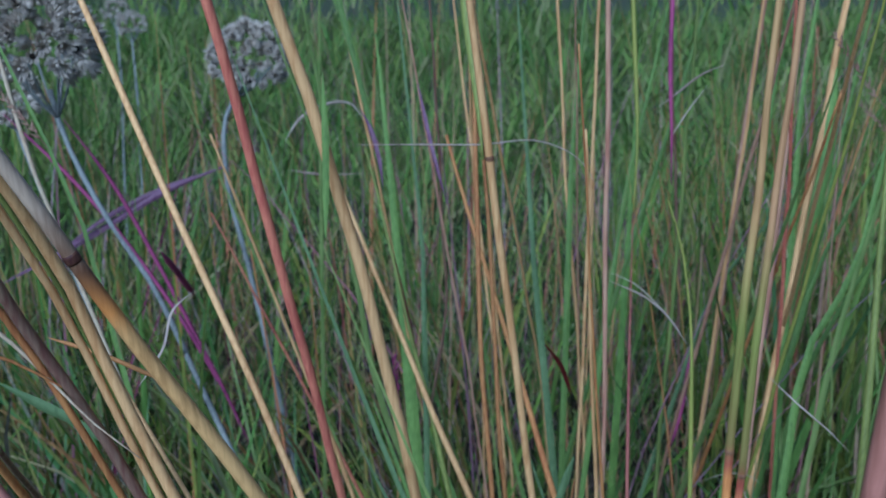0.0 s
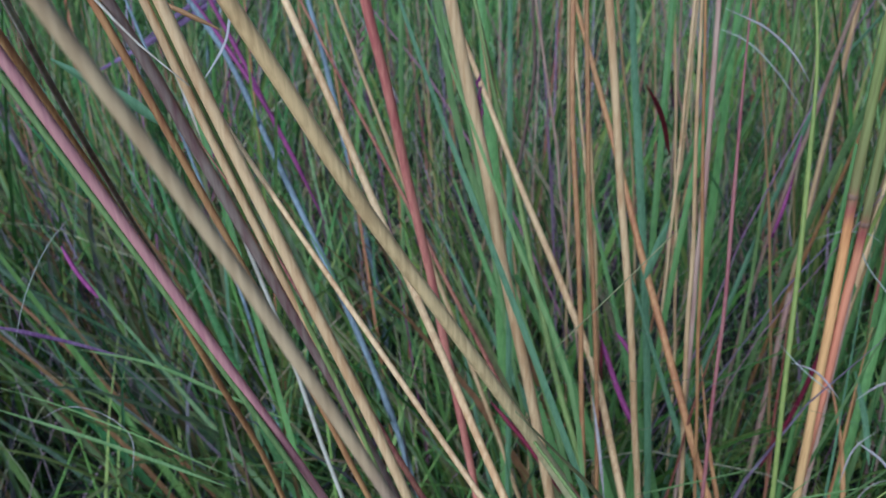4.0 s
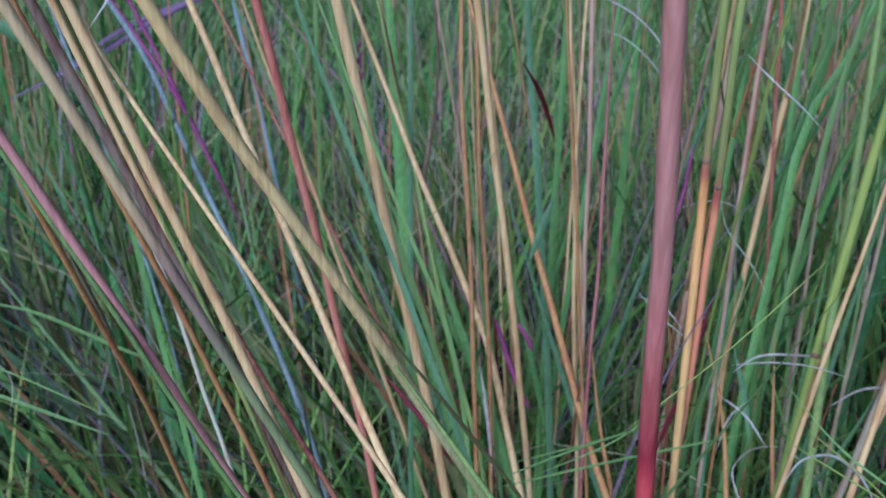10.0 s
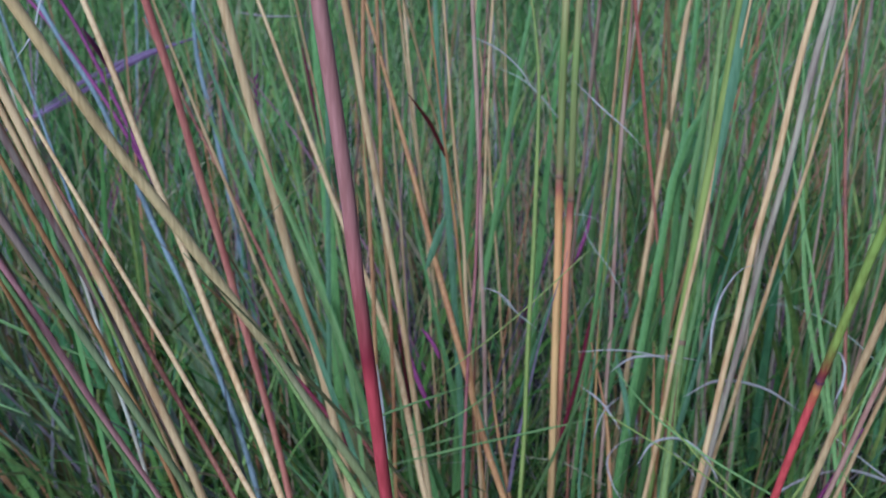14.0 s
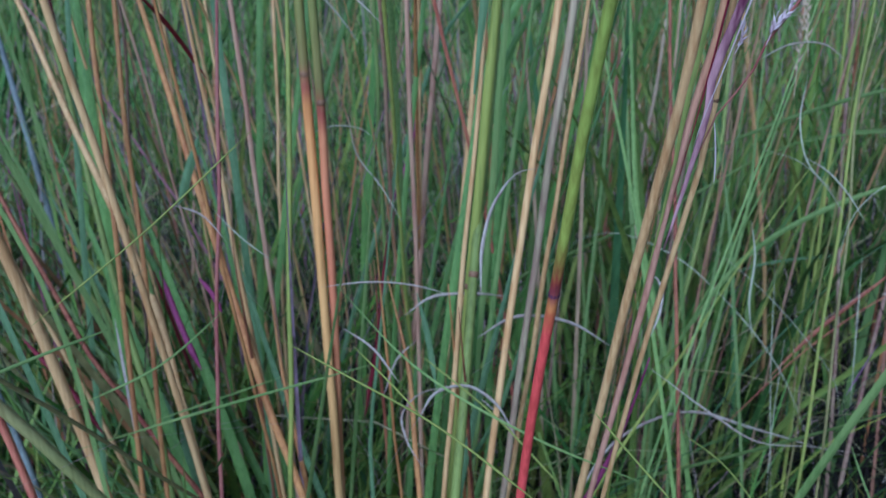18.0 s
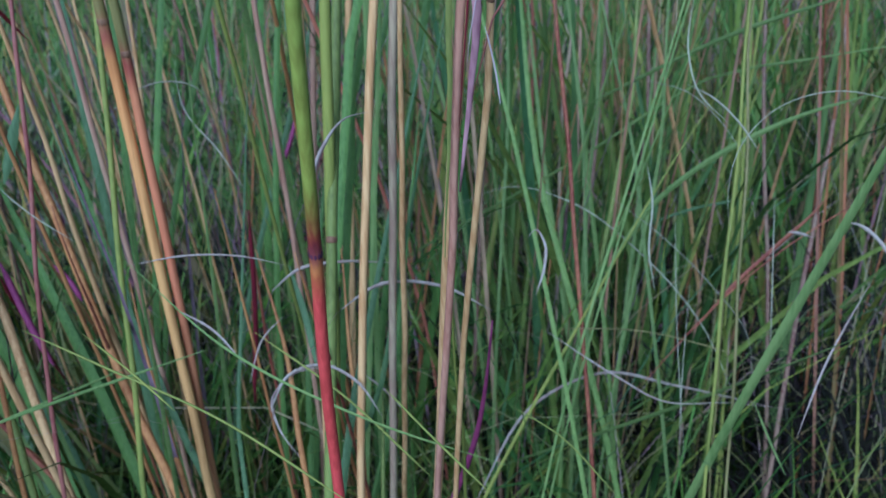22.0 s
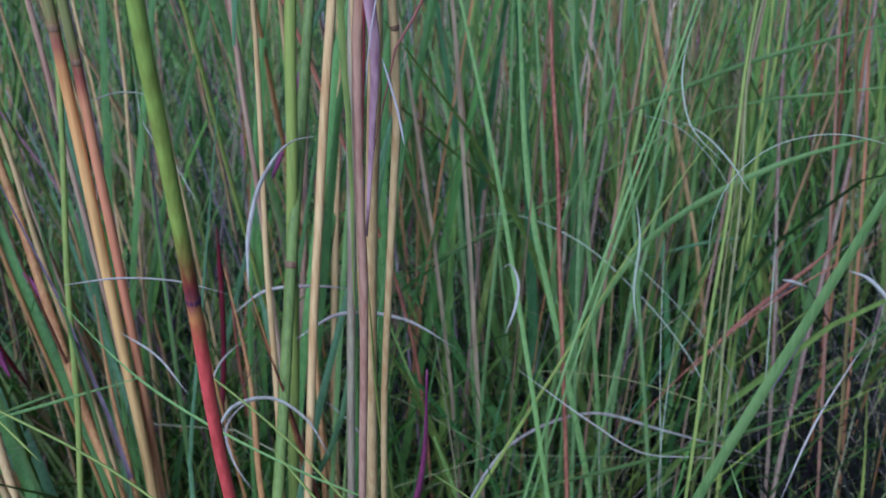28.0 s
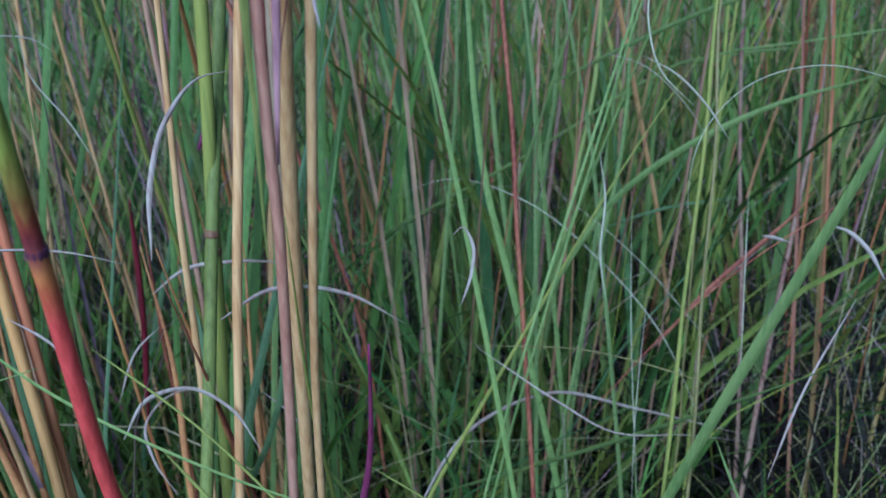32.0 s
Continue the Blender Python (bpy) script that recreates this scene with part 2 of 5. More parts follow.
# ---- building blocks ----
def smooth_line(pts, n):
    """A smooth line through the points, stepped evenly along its length."""
    p = [Vector(q) for q in pts]
    d = [max((p[i + 1] - p[i]).length, 1e-5) for i in range(len(p) - 1)]
    v = [(p[i + 1] - p[i]) / d[i] for i in range(len(d))]
    m = [v[0]] + [(v[i] * d[i - 1] + v[i - 1] * d[i]) / (d[i] + d[i - 1]) for i in range(1, len(d))] + [v[-1]]
    total, out = sum(d), []
    for k in range(n + 1):
        s, i = k / n * total, 0
        while i < len(d) - 1 and s > d[i]:
            s, i = s - d[i], i + 1
        f = min(s / d[i], 1.0)
        out.append((2 * f ** 3 - 3 * f * f + 1) * p[i] + (f ** 3 - 2 * f * f + f) * d[i] * m[i]
                   + (3 * f * f - 2 * f ** 3) * p[i + 1] + (f ** 3 - f * f) * d[i] * m[i + 1])
    return out


def mesh_object(name, verts, faces, material, parent=None, label="", smooth=True):
    me = bpy.data.meshes.new(name)
    me.from_pydata(verts, [], faces)
    me.materials.append(material)
    if smooth:
        me.shade_smooth()
    ob = new(name, me)
    if parent is not None:
        ob.parent = parent
    if label:
        tagged(ob, label)
    return ob


def tube(line, radii, sides=8, squash=1.0):
    verts, faces = [], []
    n = len(line)
    for i, p in enumerate(line):
        t = (line[min(i + 1, n - 1)] - line[max(i - 1, 0)]).normalized()
        a = t.cross(Vector((0, 1, 0.05))).normalized()
        b = t.cross(a)
        for k in range(sides):
            w = 2 * math.pi * k / sides
            verts.append(p + radii[i] * (math.cos(w) * a + squash * math.sin(w) * b))
    for i in range(n - 1):
        for k in range(sides):
            j = (k + 1) % sides
            faces.append((i * sides + k, i * sides + j, (i + 1) * sides + j, (i + 1) * sides + k))
    faces.append(tuple(range(sides))[::-1])
    faces.append(tuple((n - 1) * sides + k for k in range(sides)))
    return verts, faces


def strip(line, widths, twist=0.0, fold=0.3):
    """A leaf blade folded along its keel, tapering to its tip."""
    verts, faces = [], []
    n = len(line)
    for i, p in enumerate(line):
        t = (line[min(i + 1, n - 1)] - line[max(i - 1, 0)]).normalized()
        a = t.cross(Vector((0, 1, 0.02))).normalized()
        a = Matrix.Rotation(twist * i / n, 3, t) @ a
        b = t.cross(a)
        w = widths[i] / 2
        verts += [p - a * w, p - a * (w * 0.5) + b * (fold * w * 0.6), p + b * (fold * w), p + a * (w * 0.5) + b * (fold * w * 0.6), p + a * w]
    for i in range(n - 1):
        faces += [(i * 5 + k, i * 5 + k + 1, i * 5 + 6 + k, i * 5 + 5 + k) for k in range(4)]
    return verts, faces


STYLE = {  # what each kind of stem looks like
    "tan": "dry tan grass stem with smooth straw skin",
    "cream": "pale cream dry grass stem",
    "pale": "pale mauve-streaked dry grass stem",
    "tanpink": "pinkish tan dry grass stem",
    "orange": "orange-brown dry grass stem",
    "rust": "rust-red dry grass stem",
    "brown_tan": "thick jointed stem, mauve-brown above and golden below",
    "tan_mauve": "thick tan stem turning mauve and olive lower down",
    "pink": "rose-pink leaning grass stem",
    "dusty": "thin dusty-pink grass stem",
    "mauve": "dull mauve grass stem",
    "red": "brick-red dry grass stem",
    "green": "fresh green grass stem",
    "yellowgreen": "yellow-green grass stem",
    "olive": "olive-green grass stem",
    "green_orange": "jointed stem, green above and orange below",
    "green_rust": "jointed stem, green above and rust-red below",
    "green_red": "thick jointed stem, yellow-green above and bright red below",
    "pink_crimson": "thick dusty-pink stem, crimson lower down",
    "pinkpale": "thick flesh-pink grass stem",
    "yellow": "thin straw-yellow grass stem",
    "sheath": "dry mauve-striped leaf sheath",
    "sheath_pale": "papery pale dry leaf sheath",
    "magenta": "magenta-purple curved grass stem",
    "crimson": "thin dark crimson grass stem",
    "grey": "woolly grey flower stem",
}

TUFT_SPOTS = ((-0.04, 0.27), (0.03, 0.20), (0.04, 0.10), (0.05, 0.34), (0.12, 0.30), (0.18, 0.30), (0.21, 0.21), (0.31, 0.31),
              (-0.12, 0.52), (0.08, 0.50), (0.20, 0.48), (0.36, 0.52), (-0.16, 0.26))
TUFTS = []
TUFT_LOOKS = {0: "leaning tuft of tan and brick-red grass stems", 1: "leaning tuft of thick tan and rose-pink grass stems",
              2: "few thick dusty-pink and crimson grass stems", 4: "upright tuft of paired green and orange grass stems",
              5: "upright tuft of olive and pale grass stems with blue-green leaves", 6: "tight bundle of flesh-pink, tan and mauve grass stems",
              7: "tangle of long green grass blades and pale threads"}
for k, (tx, ty) in enumerate(TUFT_SPOTS):
    tuft = new("grass_tuft")
    tuft.location = (tx, ty, 0)
    tagged(tuft, TUFT_LOOKS.get(k, "tuft of tall grass with dry stems and green blades"), "grass", "grass tufts")
    TUFTS.append(tuft)


def join_tuft(ob, foot):
    """Makes a stem or blade part of the tuft that it grows from."""
    t = min(TUFTS, key=lambda q: (q.location.x - foot[0]) ** 2 + (q.location.y - foot[1]) ** 2)
    ob.parent = t
    ob.matrix_parent_inverse = Matrix.Translation(-t.location)
    return ob


def rooted(pts, ends, up=0.22):
    """The shown stretch of a stem, carried on upwards and down to the ground."""
    p = [Vector(q) for q in pts]
    if ends not in ("top", "both"):
        p.insert(0, p[0] + (p[0] - p[1]).normalized() * up)
    if ends not in ("bot", "both"):
        d = (p[-1] - p[-2]).normalized()
        drop = p[-1].z
        side = Vector((d.x, d.y, 0)) / max(-d.z, 0.35)
        mid = p[-1] + side * drop * 0.38 - Vector((0, 0, drop * 0.45))
        foot = mid + side * drop * 0.12
        foot.z = -0.01
        p += [mid, foot]
    return p


def culm(pts, width, style="tan", node=None, ends=""):
    line = smooth_line(rooted(pts, ends), 44)
    n = len(line)
    k = pts[0][0] * 90
    line = [p + 0.0011 * Vector((noise.noise((p.z * 22, k, 0.5)), noise.noise((p.z * 22, k, 7.5)), 0)) for p in line]
    top = pts[0][2]
    r = [width / 2 * (0.9 + 0.16 * i / n) * (1 - 0.55 * min(max((p.z - top) / 0.2, 0), 1)) for i, p in enumerate(line)]
    if ends in ("top", "both"):
        for i in range(8):
            r[i] *= 0.2 + 0.1 * i
    if ends in ("bot", "both"):
        for i in range(8):
            r[n - 1 - i] *= 0.2 + 0.1 * i
    sheath = "sheath" in style
    ob = mesh_object("leaf_sheath" if sheath else "stem", *tube(line, r, 10, 0.4 if sheath else 1.0), SKIN[style], None, STYLE[style])
    join_tuft(ob, line[-1])
    if node is not None:
        k = min(range(2, n - 3), key=lambda i: abs(line[i].z - node))
        joint = {"brown_tan": "node", "green_red": "node_plum"}.get(style, "node_pale")
        t = (line[k - 1] - line[k + 1]).normalized()
        at = line[k] + t * ((node - line[k].z) / max(t.z, 0.2))
        ring = [at + t * (width * s) for s in (0.3, 0.18, 0.08, 0.0, -0.08, -0.18, -0.3)]
        rr = [r[k] * s for s in (1.01, 1.03, 1.1, 1.05, 1.1, 1.03, 1.01)]
        mesh_object("node", *tube(ring, rr, 12), SKIN[joint], ob, "swollen stem joint")
    return ob


BLADE = {"lightgreen": "light green soft grass blade", "yellowgreen": "narrow yellow-green grass blade", "lush": "broad deep green grass blade", "edge": "folded yellow-green leaf wrapped on the bundle", "leaf": "long green grass blade", "teal": "broad blue-green grass leaf", "redleaf": "withered dark red grass leaf"}


def leaf_blade(pts, width, skin="leaf", ends="", up=0.12):
    line = smooth_line(rooted(pts, ends, up), 24)
    n = len(line)
    rnd = random.Random(round(pts[0][0] * 1e4 + pts[-1][0] * 1e5))
    w = [width * min(1.0, 0.12 + 2.6 * i / n) * (0.8 + 0.2 * (n - i) / n) for i in range(n)]
    if ends in ("bot", "both"):
        w = [x * min(1.0, 0.2 + 3.5 * (n - 1 - i) / n) for i, x in enumerate(w)]
    ob = mesh_object("blade", *strip(line, w, rnd.uniform(-0.4, 0.4)), SKIN[skin], None, BLADE[skin])
    return join_tuft(ob, line[-1])


CURLS = {"curl": ("curled_leaf", "bleached mauve dry leaf, curled over"), "thread": ("awn", "thin pale curling awn"),
         "plum": ("curled_leaf", "plum-purple dry leaf"), "rust": ("curled_leaf", "rust-red dry leaf bent over")}


def curl(pts, width, skin="curl"):
    line = smooth_line(pts, 30)
    n = len(line)
    w = [width * min(1.0, 0.12 + 3.0 * min(i, n - 1 - i) / n) for i in range(n)]
    name, label = CURLS[skin]
    if skin == "thread":
        made = tube(line, [x / 2 for x in w], 6)
    else:
        made = strip(line, w, 0.7, 0.5)
    ob = mesh_object(name, *made, SKIN[skin], None, label)
    return join_tuft(ob, min((line[0], line[-1]), key=lambda q: q.z))


def sward(name, n, xr, yr, height, width, bend, curlup, material, label, seed, keep=None, near=1.0, clumps=0, loose=0.05, lean=0.0, K=7):
    """Uncounted grass in one mesh: every blade bends away from upright as it rises."""
    g = np.random.default_rng(seed)
    x = g.uniform(*xr, n)
    y = yr[0] + (yr[1] - yr[0]) * g.uniform(0, 1, n) ** near
    az = g.uniform(0, 2 * np.pi, n)
    grow = np.ones(n)
    if clumps:  # blades fan out from the foot of their tuft
        pick = g.integers(0, clumps, n)
        dx, dy = g.normal(0, loose, n), g.normal(0, loose, n)
        x, y = x[:clumps][pick] + dx, y[:clumps][pick] + dy
        az = np.arctan2(dy, dx) + g.normal(0, 0.7, n)
        grow = g.uniform(0.72, 1.15, clumps)[pick]
    if keep is not None:
        ok = keep(x, y)
        az, grow = az[ok], grow[ok]
        x, y = x[ok], y[ok]
        n = len(x)
    h = g.uniform(*height, n) * grow
    w = g.uniform(*width, n)
    b0, b1 = g.uniform(0, bend, n), g.uniform(*curlup, n)
    s = np.linspace(0, 1, K)
    th = b0[:, None] + b1[:, None] * s[None] ** 1.6
    ds = h[:, None] / (K - 1)
    run = np.concatenate([np.zeros((n, 1)), np.cumsum(np.sin(th[:, 1:]) * ds, 1)], 1)
    ris = np.concatenate([np.zeros((n, 1)), np.cumsum(np.cos(th[:, 1:]) * ds, 1)], 1)
    run_x = lean * ris * g.uniform(0.5, 1.3, n)[:, None]
    cx, cy, cz = x[:, None] + run_x + run * np.cos(az)[:, None], y[:, None] + run * np.sin(az)[:, None], ris
    tw = az + np.pi / 2 + g.uniform(-1.0, 1.0, n)
    half = (w[:, None] / 2) * np.clip(1.15 - s[None] ** 2.2 * 1.1, 0.06, 1)
    ax, ay = np.cos(tw)[:, None] * half, np.sin(tw)[:, None] * half
    v = np.empty((n, K, 3, 3))
    v[:, :, 0] = np.stack([cx - ax, cy - ay, cz], -1)
    v[:, :, 1] = np.stack([cx - ay * 0.35, cy + ax * 0.35, cz], -1)
    v[:, :, 2] = np.stack([cx + ax, cy + ay, cz], -1)
    i = np.arange(n)[:, None, None] * K * 3 + np.arange(K - 1)[None, :, None] * 3 + np.arange(2)[None, None]
    f = np.stack([i, i + 1, i + 4, i + 3], -1).reshape(-1, 4)
    me = bpy.data.meshes.new(name)
    v = v.reshape(-1, 3)
    me.vertices.add(len(v))
    me.vertices.foreach_set("co", v.ravel())
    me.loops.add(f.size)
    me.loops.foreach_set("vertex_index", f.ravel().astype(np.int32))
    me.polygons.add(len(f))
    me.polygons.foreach_set("loop_start", np.arange(0, f.size, 4, dtype=np.int32))
    me.polygons.foreach_set("use_smooth", np.ones(len(f), dtype=bool))
    me.update(calc_edges=True)
    me.materials.append(material)
    return tagged(new(name, me), label, "grass", kind="stuff")


# ---- ground ----
soil_m, soil_t, soil_o = tree_of("meadow_soil")
gco = soil_t.nodes.new("ShaderNodeTexCoord")
gno = soil_t.nodes.new("ShaderNodeTexNoise")
gno.inputs["Scale"].default_value, gno.inputs["Detail"].default_value = 14, 8
soil_t.links.new(gco.outputs["Object"], gno.inputs["Vector"])
grp = soil_t.nodes.new("ShaderNodeValToRGB")
grp.color_ramp.elements[0].position, grp.color_ramp.elements[0].color = 0.35, (0.035, 0.028, 0.015, 1)
grp.color_ramp.elements[1].position, grp.color_ramp.elements[1].color = 0.65, (0.06, 0.08, 0.025, 1)
soil_t.links.new(gno.outputs[0], grp.inputs[0])
finish(soil_t, soil_o, grp.outputs[0], gno.outputs[0], 0.95, 0)
gv, gf = [], []
rings = [0, 0.4, 0.8, 1.3, 2, 3, 5, 9, 18, 45, 120, 400, 1500, 4000]
for k, rr in enumerate(rings):
    for j in range(48):
        a = 2 * math.pi * j / 48
        px, py = rr * math.cos(a), rr * math.sin(a) + 0.5
        gv.append((px, py, 0.03 * noise.noise((px * 1.7, py * 1.7, 0)) if rr < 20 else 0.0))
for k in range(len(rings) - 1):
    for j in range(48):
        q = (j + 1) % 48
        gf.append((k * 48 + j, (k + 1) * 48 + j, (k + 1) * 48 + q, k * 48 + q))
tagged(mesh_object("ground", gv, gf, soil_m), "dark soil and litter under the tall grass", "ground", kind="structure")

# ---- the meadow behind and below ----
GREEN = meadow("meadow_green", ((0.0345, 0.0606, 0.0125), (0.138, 0.216, 0.0334), (0.0517, 0.112, 0.0209), (0.241, 0.251, 0.05), (0.043, 0.0866, 0.0167), (0.138, 0.234, 0.0418), (0.257, 0.181, 0.0834)), glow=0.18)
CARPET = meadow("soft_short_grass", ((0.239, 0.387, 0.0875), (0.383, 0.48, 0.14), (0.0954, 0.217, 0.0525), (0.253, 0.434, 0.123), (0.398, 0.387, 0.21), (0.144, 0.31, 0.07), (0.207, 0.387, 0.123)), glow=0.3)
BRIGHT = meadow("bright_blades", ((0.137, 0.234, 0.0511), (0.0728, 0.147, 0.0365), (0.235, 0.268, 0.0584), (0.0487, 0.0951, 0.0256), (0.155, 0.243, 0.0584), (0.0974, 0.174, 0.0401), (0.242, 0.191, 0.0882)), glow=0.18)
# near-black blade colours: the deep shade between tufts is put into the colour
GAP_SHADE = meadow("gap_shade_blades", ((0.022, 0.014, 0.014), (0.026, 0.032, 0.012), (0.036, 0.023, 0.026), (0.016, 0.026, 0.012), (0.048, 0.035, 0.032)), glow=0.1)
LUSH = meadow("meadow_lush", ((0.0765, 0.144, 0.0344), (0.23, 0.314, 0.0757), (0.102, 0.208, 0.0482), (0.281, 0.274, 0.124), (0.0637, 0.117, 0.0275), (0.179, 0.274, 0.0688)), glow=0.28)
DRY = meadow("meadow_dry", ((0.46, 0.30, 0.13), (0.42, 0.19, 0.08), (0.34, 0.26, 0.08), (0.46, 0.33, 0.19), (0.30, 0.12, 0.06)), glow=0.1)
PINK = meadow("meadow_mauve", ((0.26, 0.10, 0.09), (0.33, 0.23, 0.22), (0.20, 0.03, 0.07), (0.36, 0.25, 0.23), (0.30, 0.20, 0.22), (0.24, 0.12, 0.13)), glow=0.1)
BLEACH = meadow("meadow_bleached", ((0.508, 0.389, 0.303), (0.381, 0.227, 0.215), (0.531, 0.443, 0.235), (0.37, 0.378, 0.127)), glow=0.2)
MID = meadow("yellow_green_blades", ((0.219, 0.296, 0.0597), (0.119, 0.204, 0.0513), (0.291, 0.315, 0.0768), (0.136, 0.194, 0.0385), (0.0909, 0.166, 0.064), (0.236, 0.296, 0.0683)), glow=0.18)
FINE = meadow("fine_mixed_blades", ((0.27, 0.34, 0.06), (0.33, 0.33, 0.06), (0.46, 0.34, 0.16), (0.13, 0.23, 0.05), (0.42, 0.32, 0.28), (0.40, 0.39, 0.10), (0.32, 0.12, 0.09), (0.08, 0.18, 0.08), (0.44, 0.33, 0.18)), glow=0.25)
BLUR = meadow("broad_leaning_blades", ((0.132, 0.231, 0.0459), (0.247, 0.212, 0.0825), (0.0885, 0.194, 0.055), (0.239, 0.176, 0.165), (0.169, 0.259, 0.0642), (0.266, 0.139, 0.055), (0.141, 0.204, 0.0825)), glow=0.18)


def clear(x, y):
    """Leaves room for the near stems, where the camera passes."""
    return (y > 0.36 + 0.25 * np.abs(x - 0.1)) | (x > 0.42 + 0 * y) & (y > 0.3) | (x < -0.35) & (y > 0.3)


def beside(x, y):
    """Behind and to both sides of the way that is open."""
    return (y < -0.28) | (x < -0.42 - 0.45 * y) | (x > 0.62 + 0.45 * y)


def thicket(x, y):
    """The tall stand on one side of the tufts, denser than the open meadow."""
    return clear(x, y) & (x > 0.30 + 0.10 * np.sin(9 * y)) & (y > 0.40)


def outer(x, y):
    """Round about, past the near meadow."""
    return (np.abs(x - 0.2) > 1.9) | (y > 2.1) | (y < -2.0)


def open_meadow(x, y):
    """The low soft grass behind the tufts."""
    return (y > 0.98 + 0.08 * np.sin(11 * x)) & (x < 0.35 + 0.3 * y)


sward("meadow_grass", 8500, (-1.3, 1.4), (0.95, 2.4), (0.12, 0.26), (0.0022, 0.0055), 0.7, (0.5, 2.1), CARPET,
      "soft short green grass arching over itself", 1, open_meadow, 1.2, 260, 0.04)
sward("meadow_grass", 1500, (-0.9, 1.2), (0.44, 1.3), (0.20, 0.42), (0.0026, 0.0062), 0.5, (0.2, 1.6), GREEN,
      "tall green meadow grass growing in tufts", 21, clear, 1.0, 62, 0.024)
sward("thicket_grass", 1000, (0.28, 1.4), (0.42, 1.4), (0.28, 0.54), (0.0032, 0.0070), 0.36, (0.0, 1.0), BRIGHT,
      "dense stand of upright green grass blades", 22, thicket, 1.0, 80, 0.026)
sward("meadow_grass", 16000, (-5.0, 6.0), (1.9, 9.0), (0.20, 0.42), (0.005, 0.012), 0.6, (0.3, 1.6), LUSH,
      "tall green meadow grass further off", 2, None, 1.3, 900, 0.09, K=5)
sward("meadow_grass", 26000, (-4.6, 5.0), (-4.5, 3.2), (0.25, 0.46), (0.005, 0.012), 0.5, (0.2, 1.4), LUSH,
      "tall green meadow grass all round", 23, outer, 1.0, 2600, 0.08, K=4)
sward("meadow_grass", 30000, (-10.0, 10.5), (-9.0, 11.0), (0.25, 0.48), (0.012, 0.024), 0.5, (0.2, 1.4), LUSH,
      "tall green meadow grass further round about", 24, lambda x, y: np.hypot(x, y) > 3.6, 1.0, 3000, 0.12, K=4)
sward("far_meadow", 16000, (-45, 45), (-30.0, 60.0), (0.4, 0.7), (0.03, 0.07), 0.5, (0.1, 1.2), LUSH,
      "far green meadow grass in one even stand", 11, lambda x, y: x * x + y * y > 81, 1.0, K=4)
# low filler blades, coloured dark so the gaps read as shaded
sward("undergrowth", 12000, (-1.2, 1.5), (0.30, 2.0), (0.08, 0.22), (0.002, 0.005), 0.6, (0.3, 1.6), GAP_SHADE,
      "low blades coloured near-black for the shade between tufts", 3, clear, 1.3)
sward("meadow_grass", 3200, (0.85, 2.2), (0.95, 2.5), (0.22, 0.44), (0.003, 0.007), 0.5, (0.2, 1.4), GREEN,
      "tall green meadow grass behind the thicket", 27, None, 1.0, 160, 0.06, K=5)
sward("meadow_grass", 3000, (-2.1, -0.8), (0.5, 2.5), (0.20, 0.40), (0.003, 0.007), 0.5, (0.2, 1.4), LUSH,
      "green meadow grass beside the tufts", 28, None, 1.0, 160, 0.06, K=5)
sward("broad_grass", 90, (0.22, 0.50), (0.48, 0.75), (0.34, 0.52), (0.0035, 0.0075), 0.22, (0.0, 0.6), MID,
      "broad light green blades standing behind the bundle", 29)
sward("broad_grass", 750, (-0.9, 1.4), (0.45, 1.5), (0.34, 0.58), (0.003, 0.0064), 0.26, (0.0, 0.7), BRIGHT,
      "broad upright bright green grass blades", 7, clear, 1.1, 80, 0.030)
sward("meadow_grass", 9000, (-2.0, 2.2), (-2.2, 0.5), (0.3, 0.62), (0.002, 0.005), 0.3, (0.1, 1.1), LUSH,
      "tall green meadow grass round the open spot", 9, beside)
sward("undergrowth", 8000, (-0.7, 0.9), (-0.3, 0.4), (0.08, 0.26), (0.0012, 0.003), 0.6, (0.3, 2.0), GREEN,
      "short tangled grass at the foot of the tufts", 10)
# more shade-coloured blades, to darken the foot of the thicket
sward("undergrowth", 5500, (0.36, 1.2), (0.34, 0.9), (0.16, 0.32), (0.0010, 0.0028), 0.4, (0.2, 1.4), GAP_SHADE,
      "dense low blades coloured near-black for the shade in the thicket", 12, clear, 1.0, 90, 0.04)
sward("fine_blades", 170, (-0.1, 0.36), (0.29, 0.44), (0.18, 0.44), (0.0006, 0.0016), 0.3, (0.2, 1.6), BRIGHT,
      "fine green blades crossing in front of the stems", 13)
sward("fine_blades", 620, (-0.6, 1.1), (0.40, 1.2), (0.28, 0.58), (0.0006, 0.0014), 0.45, (0.0, 1.2), FINE,
      "thin straight green, tan and mauve blades crossing each other", 14, clear, 1.0, 260, 0.022)
sward("fine_blades", 300, (0.24, 0.95), (0.34, 0.75), (0.28, 0.52), (0.0005, 0.0011), 0.6, (0.2, 1.9), FINE,
      "hair-thin curving yellow-green and tan blades", 17)
sward("leaning_blades", 400, (-0.5, 0.10), (0.38, 0.75), (0.22, 0.42), (0.003, 0.0070), 0.25, (0.0, 0.8), BLUR,
      "broad leaning green, olive and mauve blades", 15, clear, 1.0, lean=-0.42)
sward("green_blades", 340, (-0.3, 0.30), (0.34, 0.62), (0.18, 0.38), (0.0016, 0.0038), 0.5, (0.0, 1.1), MID,
      "bright yellow-green blades crossing low among the stems", 16)
sward("dry_grass_stems", 420, (-0.9, 1.4), (0.45, 1.6), (0.42, 0.72), (0.0012, 0.0028), 0.16, (0.0, 0.3), DRY,
      "dry tan and orange grass stems in the meadow", 4, clear, 1.2, 60, 0.05)
